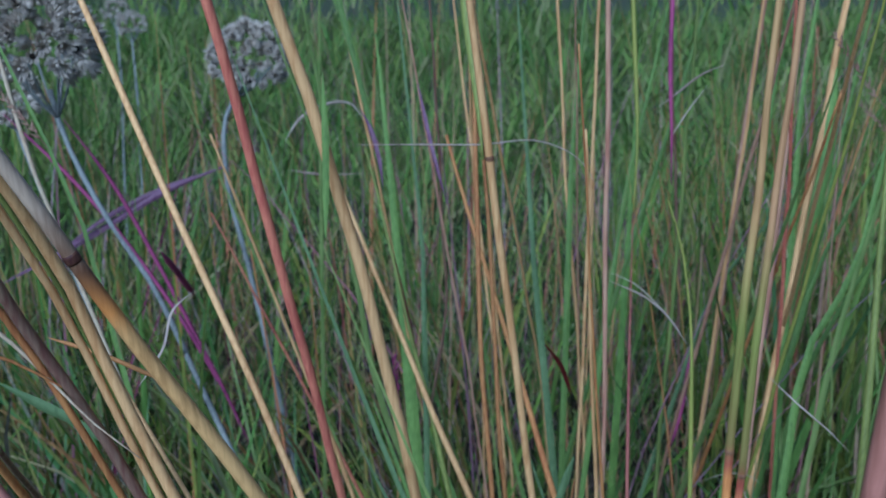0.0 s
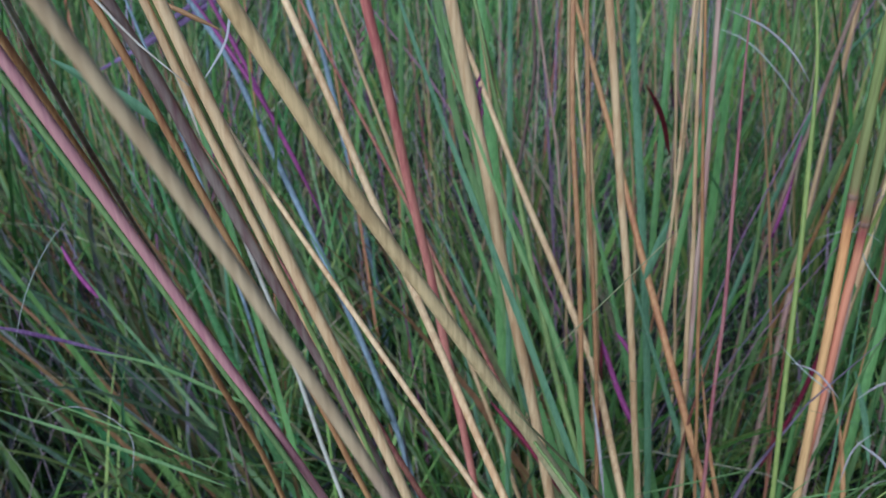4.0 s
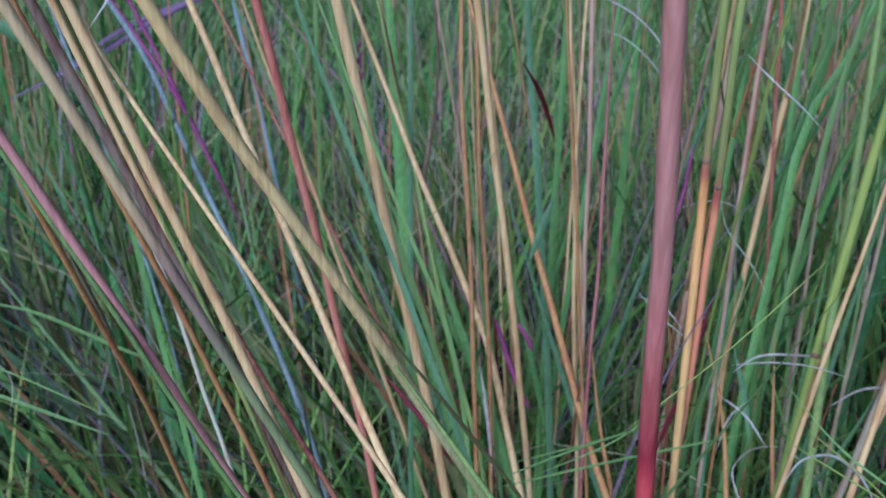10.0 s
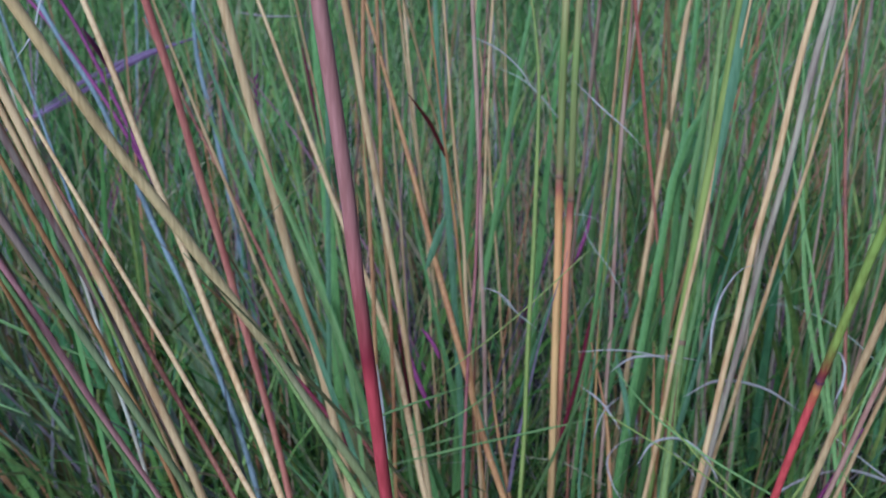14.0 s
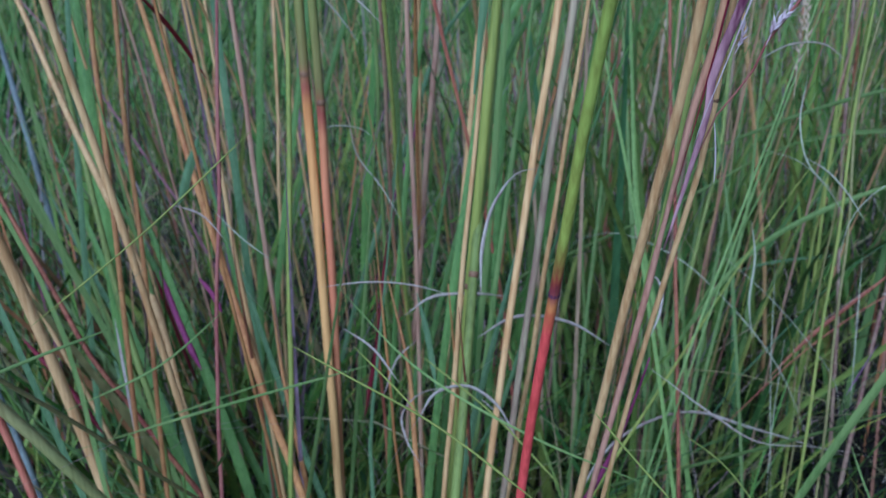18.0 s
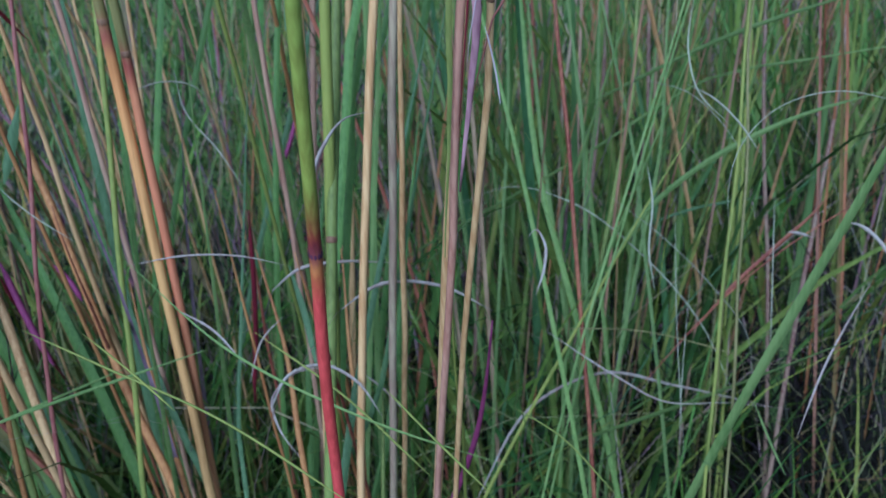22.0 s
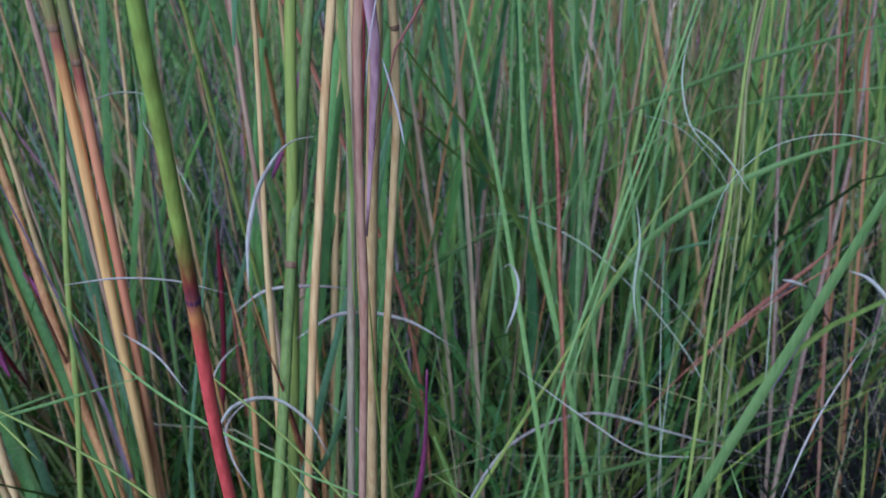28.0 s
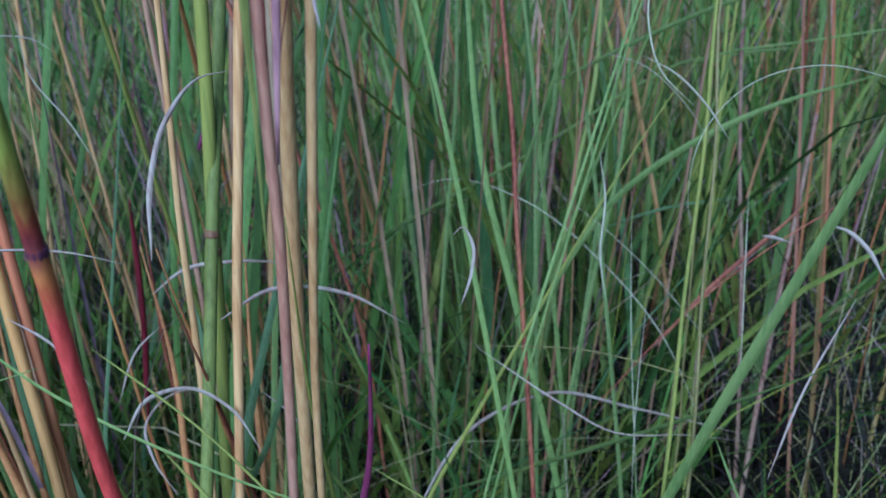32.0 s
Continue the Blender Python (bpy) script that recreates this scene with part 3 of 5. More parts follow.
sward("dry_grass_stems", 200, (0.30, 1.3), (0.46, 1.2), (0.36, 0.62), (0.0012, 0.0030), 0.22, (0.0, 0.5), DRY,
      "dry brown and orange grass stems in the thicket", 25, thicket, 1.0, 60, 0.03)
sward("bleached_leaves", 70, (0.30, 1.2), (0.42, 1.1), (0.26, 0.52), (0.0010, 0.0026), 0.45, (0.3, 2.2), BLEACH,
      "bleached dry leaves hanging in the thicket", 26, thicket, 1.0, 70, 0.04)
sward("mauve_grass_stems", 420, (-0.9, 1.4), (0.45, 1.6), (0.36, 0.66), (0.0010, 0.0024), 0.25, (0.0, 0.7), PINK,
      "mauve and dull red grass stems in the meadow", 5, clear, 1.2, 70, 0.06)
sward("bleached_leaves", 260, (-0.8, 1.3), (0.38, 1.6), (0.22, 0.50), (0.0010, 0.0028), 0.5, (0.8, 2.8), BLEACH,
      "bleached mauve dry leaves curling through the grass", 6, clear, 1.2)
sward("fine_threads", 460, (-0.5, 0.9), (0.34, 1.0), (0.24, 0.54), (0.0004, 0.0009), 0.5, (0.4, 2.2), BLEACH,
      "hair-fine pale grass threads crossing each other", 8, clear, 1.0)

# ---- stems and blades ----
culm([(-0.099, 0.154, 0.525), (-0.055, 0.162, 0.425)], 0.0024, "pink")
culm([(-0.104, 0.160, 0.520), (-0.054, 0.159, 0.423)], 0.0015, "green")
culm([(-0.096, 0.163, 0.568), (-0.094, 0.168, 0.555), (-0.090, 0.171, 0.540), (-0.085, 0.176, 0.526), (-0.078, 0.178, 0.507)], 0.0028, "mauve")
culm([(-0.106, 0.230, 0.522), (-0.080, 0.203, 0.501)], 0.0013, "tan")
culm([(-0.129, 0.312, 0.612), (-0.091, 0.277, 0.542), (-0.055, 0.244, 0.476)], 0.0025, "tan")
culm([(-0.066, 0.246, 0.613), (-0.054, 0.259, 0.538), (-0.039, 0.278, 0.432)], 0.0034, "red")
culm([(-0.054, 0.282, 0.612), (-0.041, 0.284, 0.567), (-0.011, 0.291, 0.421)], 0.0045, "tan")
culm([(0.016, 0.281, 0.561), (0.043, 0.299, 0.368)], 0.0030, "tan", node=0.561)
culm([(0.068, 0.362, 0.610), (0.081, 0.371, 0.370)], 0.0023, "tanpink")
culm([(0.086, 0.483, 0.601), (0.082, 0.451, 0.401)], 0.0019, "tan")
culm([(0.183, 0.506, 0.556), (0.159, 0.465, 0.295)], 0.0035, "tanpink")
culm([(0.114, 0.295, 0.490), (0.115, 0.295, 0.414), (0.119, 0.294, 0.264)], 0.0037, "green_orange", node=0.439)
culm([(0.119, 0.292, 0.490), (0.120, 0.294, 0.422), (0.120, 0.296, 0.375)], 0.0033, "green_rust", node=0.429)
culm([(0.208, 0.270, 0.492), (0.192, 0.298, 0.255)], 0.0029, "pale")
culm([(0.205, 0.277, 0.492), (0.201, 0.275, 0.461)], 0.0028, "tan")
leaf_blade([(0.179, 0.273, 0.492), (0.173, 0.265, 0.437)], 0.0046, "teal", ends="bot")
culm([(0.183, 0.320, 0.407), (0.169, 0.274, 0.282)], 0.0041, "olive", node=0.357)
culm([(0.182, 0.309, 0.426), (0.178, 0.308, 0.371), (0.169, 0.305, 0.260)], 0.0042, "yellowgreen", node=0.349)
culm([(0.187, 0.134, 0.502), (0.182, 0.159, 0.417), (0.180, 0.178, 0.345)], 0.0026, "green_red", node=0.412)
culm([(0.051, 0.085, 0.523), (0.057, 0.095, 0.447)], 0.0032, "pink_crimson")
leaf_blade([(0.349, 0.252, 0.383), (0.314, 0.278, 0.253)], 0.0048)
leaf_blade([(0.359, 0.253, 0.326), (0.328, 0.298, 0.277), (0.249, 0.406, 0.165)], 0.0026, ends="both")
leaf_blade([(0.440, 0.404, 0.420), (0.378, 0.427, 0.397), (0.305, 0.452, 0.358)], 0.0026, ends="both")
leaf_blade([(0.423, 0.366, 0.379), (0.387, 0.379, 0.365), (0.331, 0.393, 0.325), (0.299, 0.395, 0.272)], 0.0033, ends="both")
culm([(0.206, 0.448, 0.608), (0.193, 0.439, 0.458), (0.187, 0.435, 0.390)], 0.0035, "tan")
culm([(0.065, 0.500, 0.606), (0.073, 0.494, 0.509), (0.086, 0.487, 0.387)], 0.0017, "tan")
culm([(0.129, 0.500, 0.606), (0.147, 0.529, 0.516)], 0.0022, "mauve")
culm([(-0.053, 0.448, 0.608), (-0.038, 0.453, 0.525), (-0.027, 0.457, 0.458)], 0.0015, "tan")
culm([(0.015, 0.360, 0.597), (0.029, 0.398, 0.534)], 0.0015, "tan")
leaf_blade([(-0.070, 0.487, 0.567), (-0.077, 0.511, 0.462)], 0.0029)
culm([(0.024, 0.555, 0.465), (0.036, 0.533, 0.368), (0.049, 0.496, 0.208)], 0.0019, "tan")
culm([(0.179, 0.400, 0.483), (0.192, 0.439, 0.430)], 0.0024, "tan")
culm([(0.170, 0.375, 0.302), (0.175, 0.386, 0.181)], 0.0022, "orange", ends="top")
culm([(0.158, 0.428, 0.380), (0.159, 0.461, 0.313)], 0.0023, "orange")
culm([(0.075, 0.343, 0.343), (0.086, 0.350, 0.213)], 0.0023, "tan")
culm([(0.071, 0.314, 0.380), (0.085, 0.325, 0.258)], 0.0016, "orange")
culm([(-0.038, 0.370, 0.343), (0.003, 0.373, 0.206)], 0.0025, "tan")
culm([(0.170, 0.291, 0.332), (0.164, 0.302, 0.228)], 0.0023, "tan")
culm([(0.134, 0.388, 0.328), (0.139, 0.380, 0.183)], 0.0019, "rust", ends="top")
culm([(0.080, 0.309, 0.376), (0.079, 0.335, 0.302)], 0.0015, "rust", ends="top")
leaf_blade([(0.200, 0.350, 0.411), (0.179, 0.333, 0.223)], 0.0024)
culm([(0.416, 0.490, 0.413), (0.411, 0.472, 0.311), (0.400, 0.444, 0.156)], 0.0020, "yellowgreen")
culm([(0.431, 0.509, 0.410), (0.410, 0.475, 0.243), (0.403, 0.446, 0.109)], 0.0018, "yellowgreen")
culm([(0.347, 0.773, 0.357), (0.356, 0.774, 0.229)], 0.0033, "rust")
culm([(0.599, 0.795, 0.268), (0.612, 0.806, 0.163)], 0.0031, "rust")
leaf_blade([(0.434, 0.453, 0.376), (0.393, 0.469, 0.368), (0.324, 0.486, 0.324)], 0.0020)
culm([(-0.057, 0.171, 0.525), (-0.044, 0.179, 0.494), (0.009, 0.210, 0.384)], 0.0038, "brown_tan", node=0.566)
culm([(-0.043, 0.075, 0.552), (-0.034, 0.079, 0.530), (-0.019, 0.087, 0.489)], 0.0017, "tan_mauve")
culm([(-0.003, 0.149, 0.452), (0.046, 0.244, 0.319)], 0.0016, "yellow", ends="top")
culm([(-0.007, 0.217, 0.403), (0.053, 0.141, 0.369)], 0.0034, "olive", ends="top")
culm([(-0.101, 0.240, 0.480), (-0.082, 0.230, 0.456), (-0.058, 0.215, 0.422)], 0.0020, "rust", ends="top")
culm([(-0.100, 0.162, 0.566), (-0.100, 0.169, 0.558), (-0.093, 0.172, 0.541), (-0.087, 0.175, 0.523), (-0.082, 0.178, 0.506)], 0.0018, "orange")
culm([(-0.091, 0.152, 0.526), (-0.103, 0.191, 0.484)], 0.0014, "mauve")
culm([(-0.103, 0.168, 0.516), (-0.101, 0.182, 0.488), (-0.100, 0.199, 0.453)], 0.0021, "orange")
culm([(-0.091, 0.152, 0.526), (-0.105, 0.192, 0.487)], 0.0011, "cream")
culm([(-0.137, 0.389, 0.492), (-0.136, 0.431, 0.453)], 0.0033, "magenta", ends="both")
culm([(0.2145, 0.1754, 0.4747), (0.2141, 0.1793, 0.4594), (0.2131, 0.1833, 0.4437), (0.2122, 0.1863, 0.4318), (0.2116, 0.1887, 0.4223), (0.2098, 0.1962, 0.3930), (0.2065, 0.2119, 0.3312), (0.2050, 0.2171, 0.3108)], 0.0027, "tan")
culm([(0.2166, 0.1632, 0.4757), (0.2167, 0.1686, 0.4544), (0.2175, 0.1698, 0.4496), (0.2170, 0.1716, 0.4424), (0.2158, 0.1758, 0.4261), (0.2139, 0.1822, 0.4008), (0.2105, 0.1969, 0.3427), (0.2093, 0.2017, 0.3239)], 0.00155, "tan", node=0.4542)
culm([(0.2135, 0.1601, 0.4760), (0.2131, 0.1636, 0.4620), (0.2108, 0.1666, 0.4502), (0.2106, 0.1684, 0.4433), (0.2104, 0.1703, 0.4358), (0.2101, 0.1724, 0.4275), (0.2098, 0.1778, 0.4063), (0.2092, 0.1801, 0.3973), (0.2064, 0.1899, 0.3588)], 0.0018, "pinkpale")
leaf_blade([(0.2104, 0.1586, 0.4762), (0.2100, 0.1612, 0.4659), (0.2092, 0.1651, 0.4505), (0.2094, 0.1668, 0.4436), (0.2091, 0.1687, 0.4362), (0.2089, 0.1708, 0.4281), (0.2078, 0.1755, 0.4094), (0.2075, 0.1776, 0.4013)], 0.0013, "edge", ends="bot")
culm([(0.2154, 0.1603, 0.4694), (0.2136, 0.1624, 0.4611), (0.2140, 0.1651, 0.4502), (0.2132, 0.1669, 0.4434), (0.2126, 0.1688, 0.4360), (0.2118, 0.1708, 0.4279), (0.2108, 0.1736, 0.4171)], 0.002, "sheath", ends="bot")
culm([(0.2149, 0.1615, 0.4606), (0.2126, 0.1644, 0.4491), (0.2123, 0.1651, 0.4464), (0.2121, 0.1657, 0.4440)], 0.0005, "sheath_pale", ends="bot")
# dark strip shaped as a stem, for the shaded gap beside the pink stem
culm([(0.2122, 0.1661, 0.4502), (0.2117, 0.1679, 0.4433), (0.2114, 0.1694, 0.4374), (0.2111, 0.1710, 0.4310)], 0.0006, "crimson", ends="bot")
culm([(0.2280, 0.1617, 0.4736), (0.2248, 0.1632, 0.4678), (0.2229, 0.1650, 0.4605), (0.2167, 0.1677, 0.4498), (0.2152, 0.1695, 0.4429), (0.2140, 0.1704, 0.4392), (0.2126, 0.1718, 0.4337), (0.2114, 0.1733, 0.4279)], 0.0006, "dusty", ends="bot")
culm([(0.2150, 0.1626, 0.4505), (0.2160, 0.1636, 0.4465), (0.2171, 0.1649, 0.4415), (0.2180, 0.1663, 0.4357)], 0.00035, "sheath_pale", ends="both")
culm([(0.2103, 0.1852, 0.4047), (0.2100, 0.1964, 0.3605), (0.2120, 0.2019, 0.3389), (0.2123, 0.2069, 0.3194)], 0.0011, "yellowgreen", ends="top")
culm([(0.222, 0.208, 0.369), (0.220, 0.226, 0.326), (0.210, 0.246, 0.277)], 0.0024, "magenta", ends="top")
leaf_blade([(0.062, 0.349, 0.404), (0.052, 0.342, 0.375)], 0.0043, "teal", ends="both")
leaf_blade([(0.044, 0.334, 0.468), (0.052, 0.347, 0.454), (0.063, 0.372, 0.424)], 0.0023, "redleaf", ends="both")
culm([(0.036, 0.345, 0.343), (0.039, 0.358, 0.308), (0.042, 0.374, 0.267)], 0.0018, "crimson", ends="both")
culm([(0.142, 0.351, 0.353), (0.138, 0.358, 0.311), (0.127, 0.370, 0.247)], 0.0024, "crimson", ends="both")
curl([(-0.196, 0.766, 0.454), (-0.248, 0.746, 0.435), (-0.320, 0.719, 0.395), (-0.389, 0.694, 0.361)], 0.0061, "plum")
curl([(-0.201, 0.765, 0.451), (-0.254, 0.746, 0.435), (-0.300, 0.725, 0.414), (-0.339, 0.702, 0.387)], 0.0051, "plum")
culm([(-0.248, 0.549, 0.531), (-0.222, 0.539, 0.499), (-0.193, 0.524, 0.454), (-0.160, 0.505, 0.394), (-0.127, 0.484, 0.331)], 0.0028, "magenta", ends="both")
culm([(-0.261, 0.500, 0.542), (-0.219, 0.488, 0.504), (-0.185, 0.476, 0.466), (-0.152, 0.461, 0.421), (-0.129, 0.449, 0.383)], 0.0025, "magenta", ends="both")
curl([(-0.214, 0.272, 0.387), (-0.170, 0.260, 0.388), (-0.136, 0.247, 0.390)], 0.0030, "plum")
leaf_blade([(-0.158, 0.247, 0.394), (-0.136, 0.247, 0.390), (-0.106, 0.245, 0.378), (-0.078, 0.242, 0.368)], 0.0020, ends="both")
leaf_blade([(-0.194, 0.235, 0.377), (-0.158, 0.233, 0.367), (-0.105, 0.230, 0.349)], 0.0018, ends="both")
leaf_blade([(-0.177, 0.223, 0.395), (-0.158, 0.222, 0.390), (-0.132, 0.220, 0.381), (-0.091, 0.216, 0.364)], 0.0009, ends="both")
curl([(-0.162, 0.219, 0.384), (-0.153, 0.222, 0.388), (-0.140, 0.222, 0.386), (-0.131, 0.220, 0.379), (-0.130, 0.213, 0.365)], 0.0005)
curl([(-0.153, 0.205, 0.420), (-0.149, 0.213, 0.437), (-0.143, 0.221, 0.450), (-0.134, 0.227, 0.460)], 0.0003, "thread")
curl([(-0.037, 0.336, 0.555), (-0.010, 0.336, 0.555), (0.015, 0.336, 0.555), (0.040, 0.337, 0.556), (0.054, 0.335, 0.550), (0.064, 0.330, 0.536)], 0.0007)
curl([(-0.110, 0.588, 0.488), (-0.086, 0.587, 0.485), (-0.054, 0.587, 0.486)], 0.0016)
curl([(-0.103, 0.545, 0.517), (-0.094, 0.549, 0.530), (-0.079, 0.552, 0.539), (-0.060, 0.552, 0.540), (-0.051, 0.549, 0.529)], 0.0022)
curl([(0.086, 0.425, 0.470), (0.101, 0.422, 0.464), (0.116, 0.418, 0.451), (0.130, 0.412, 0.433)], 0.0008, "thread")
curl([(0.174, 0.242, 0.375), (0.175, 0.248, 0.391), (0.180, 0.253, 0.405), (0.188, 0.256, 0.413), (0.194, 0.256, 0.414)], 0.0013)
curl([(0.149, 0.330, 0.325), (0.160, 0.333, 0.332), (0.177, 0.333, 0.334), (0.199, 0.332, 0.332)], 0.0017)
curl([(0.178, 0.290, 0.334), (0.192, 0.293, 0.341), (0.215, 0.292, 0.339), (0.233, 0.288, 0.329)], 0.0018)
curl([(0.153, 0.262, 0.314), (0.160, 0.265, 0.324), (0.172, 0.266, 0.326), (0.182, 0.264, 0.320), (0.190, 0.259, 0.308)], 0.0017)
curl([(0.229, 0.347, 0.190), (0.265, 0.368, 0.232), (0.301, 0.374, 0.242), (0.338, 0.371, 0.232), (0.388, 0.365, 0.217)], 0.0023)
curl([(0.297, 0.317, 0.403), (0.312, 0.315, 0.398), (0.324, 0.311, 0.387), (0.332, 0.305, 0.374)], 0.0003, "thread")
curl([(0.234, 0.411, 0.325), (0.262, 0.415, 0.331), (0.295, 0.411, 0.320), (0.328, 0.399, 0.293), (0.353, 0.385, 0.262), (0.371, 0.365, 0.218)], 0.0006, "thread")
curl([(0.112, 0.316, 0.412), (0.124, 0.317, 0.415), (0.134, 0.317, 0.413), (0.138, 0.316, 0.410)], 0.0005, "thread")
curl([(0.128, 0.320, 0.419), (0.131, 0.313, 0.405), (0.141, 0.307, 0.392), (0.149, 0.301, 0.379)], 0.0005, "thread")
culm([(0.116, 0.184, 0.390), (0.133, 0.180, 0.381), (0.153, 0.176, 0.370), (0.183, 0.166, 0.349)], 0.0006, "yellowgreen", ends="both")
culm([(0.193, 0.160, 0.382), (0.201, 0.156, 0.373), (0.212, 0.151, 0.361)], 0.0005, "yellowgreen", ends="both")
culm([(0.221, 0.175, 0.365), (0.231, 0.172, 0.358), (0.243, 0.166, 0.344)], 0.0004, "yellowgreen", ends="both")
culm([(0.153, 0.252, 0.348), (0.179, 0.241, 0.329), (0.204, 0.228, 0.305)], 0.0007, "yellowgreen", ends="both")
leaf_blade([(0.046, 0.287, 0.301), (0.073, 0.288, 0.310), (0.099, 0.289, 0.319)], 0.0012, ends="both")
leaf_blade([(0.035, 0.170, 0.383), (0.054, 0.174, 0.390), (0.078, 0.178, 0.398)], 0.0010, ends="both")
culm([(0.065, 0.160, 0.407), (0.089, 0.168, 0.425), (0.116, 0.179, 0.448)], 0.0004, "yellowgreen", ends="both")
culm([(0.004, 0.179, 0.444), (0.021, 0.187, 0.460), (0.037, 0.195, 0.475)], 0.0003, "yellow", ends="both")
leaf_blade([(0.030, 0.251, 0.313), (0.084, 0.256, 0.327), (0.136, 0.261, 0.339)], 0.0012, ends="both")
leaf_blade([(0.128, 0.225, 0.387), (0.150, 0.217, 0.364), (0.187, 0.208, 0.342), (0.223, 0.202, 0.327)], 0.0009, ends="both")
leaf_blade([(0.210, 0.390, 0.525), (0.200, 0.391, 0.457), (0.194, 0.393, 0.358)], 0.0034)
leaf_blade([(0.268, 0.589, 0.556), (0.263, 0.583, 0.448), (0.253, 0.578, 0.343)], 0.0049)
leaf_blade([(0.016, 0.377, 0.614), (0.018, 0.393, 0.572), (0.021, 0.408, 0.533)], 0.0024, ends="bot")
leaf_blade([(-0.122, 0.493, 0.473), (-0.094, 0.489, 0.397), (-0.066, 0.484, 0.320)], 0.0027)
leaf_blade([(-0.036, 0.326, 0.503), (-0.028, 0.330, 0.446), (-0.013, 0.336, 0.396)], 0.0036)
leaf_blade([(0.143, 0.351, 0.493), (0.145, 0.368, 0.464), (0.146, 0.387, 0.433)], 0.0038)
culm([(0.144, 0.332, 0.443), (0.148, 0.361, 0.365)], 0.0018, "yellowgreen")
leaf_blade([(-0.060, 0.395, 0.543), (-0.040, 0.395, 0.480), (-0.015, 0.391, 0.352)], 0.0022)
leaf_blade([(-0.007, 0.276, 0.435), (0.019, 0.276, 0.362), (0.029, 0.273, 0.272)], 0.0022)
leaf_blade([(0.031, 0.349, 0.347), (0.046, 0.356, 0.209)], 0.0024)
leaf_blade([(0.117, 0.264, 0.320), (0.105, 0.298, 0.254)], 0.0020)
leaf_blade([(0.130, 0.309, 0.319), (0.121, 0.332, 0.225)], 0.0020)
leaf_blade([(0.198, 0.295, 0.333), (0.189, 0.304, 0.289), (0.167, 0.318, 0.236)], 0.0024, "teal")
leaf_blade([(0.302, 0.421, 0.348), (0.292, 0.426, 0.310), (0.298, 0.432, 0.231)], 0.0020)
leaf_blade([(0.300, 0.371, 0.307), (0.284, 0.382, 0.250), (0.284, 0.389, 0.201)], 0.0022)
leaf_blade([(0.255, 0.514, 0.401), (0.265, 0.517, 0.351), (0.272, 0.521, 0.284)], 0.0018)
leaf_blade([(0.346, 0.479, 0.273), (0.390, 0.485, 0.282), (0.434, 0.487, 0.285)], 0.0020, "teal", ends="both")
leaf_blade([(0.413, 0.520, 0.355), (0.439, 0.522, 0.358), (0.480, 0.525, 0.360)], 0.0020, ends="both")
leaf_blade([(0.404, 0.409, 0.424), (0.398, 0.421, 0.405), (0.396, 0.443, 0.360)], 0.0017)
culm([(-0.029, 0.440, 0.481), (-0.020, 0.424, 0.449), (-0.012, 0.408, 0.416)], 0.0018, "crimson", ends="both")
culm([(0.000, 0.453, 0.479), (0.002, 0.459, 0.439), (-0.004, 0.468, 0.387)], 0.0018, "mauve")
culm([(0.004, 0.446, 0.466), (0.013, 0.448, 0.414), (0.023, 0.449, 0.346)], 0.0015, "tanpink")
culm([(0.019, 0.464, 0.476), (0.024, 0.477, 0.377)], 0.0016, "tan")
culm([(0.028, 0.486, 0.472), (0.039, 0.500, 0.375)], 0.0020, "tan")
culm([(0.085, 0.511, 0.467), (0.093, 0.536, 0.392)], 0.0014, "tanpink")
culm([(0.094, 0.512, 0.466), (0.099, 0.530, 0.379)], 0.0014, "tan")
culm([(0.135, 0.464, 0.475), (0.137, 0.470, 0.363)], 0.0026, "green")
culm([(0.160, 0.452, 0.468), (0.160, 0.462, 0.366)], 0.0024, "tan")
culm([(0.162, 0.502, 0.389), (0.153, 0.483, 0.353), (0.143, 0.470, 0.330)], 0.0026, "magenta", ends="both")
culm([(-0.166, 0.263, 0.427), (-0.160, 0.259, 0.419), (-0.152, 0.256, 0.410)], 0.0017, "magenta", ends="both")
culm([(0.158, 0.369, 0.485), (0.165, 0.381, 0.457), (0.176, 0.401, 0.415)], 0.0019, "red")
culm([(0.139, 0.400, 0.482), (0.141, 0.433, 0.414)], 0.0022, "tanpink")
culm([(0.152, 0.369, 0.485), (0.155, 0.374, 0.344)], 0.0023, "tanpink")
culm([(0.201, 0.290, 0.334), (0.197, 0.315, 0.242)], 0.0023, "tan")
culm([(0.322, 0.504, 0.477), (0.341, 0.544, 0.429)], 0.0024, "tan")
culm([(0.331, 0.436, 0.438), (0.359, 0.467, 0.366)], 0.0027, "tan")
curl([(0.258, 0.314, 0.304), (0.286, 0.303, 0.285), (0.302, 0.297, 0.276), (0.330, 0.293, 0.274), (0.353, 0.289, 0.271)], 0.0008)
culm([(0.256, 0.297, 0.314), (0.292, 0.291, 0.312), (0.315, 0.286, 0.306), (0.330, 0.282, 0.301)], 0.0004, "yellow", ends="both")
culm([(0.437, 0.378, 0.329), (0.388, 0.373, 0.302), (0.350, 0.367, 0.274), (0.314, 0.358, 0.241)], 0.0007, "rust", ends="both")
curl([(0.290, 0.340, 0.351), (0.310, 0.331, 0.335), (0.330, 0.320, 0.314), (0.343, 0.310, 0.294), (0.344, 0.304, 0.278)], 0.0003, "thread")
curl([(0.318, 0.336, 0.350), (0.315, 0.319, 0.306), (0.313, 0.293, 0.242)], 0.0003, "thread")
curl([(0.321, 0.321, 0.315), (0.314, 0.305, 0.272), (0.311, 0.294, 0.243)], 0.0003, "thread")
culm([(0.350, 0.351, 0.343), (0.351, 0.352, 0.285), (0.353, 0.353, 0.199)], 0.0009, "yellow")
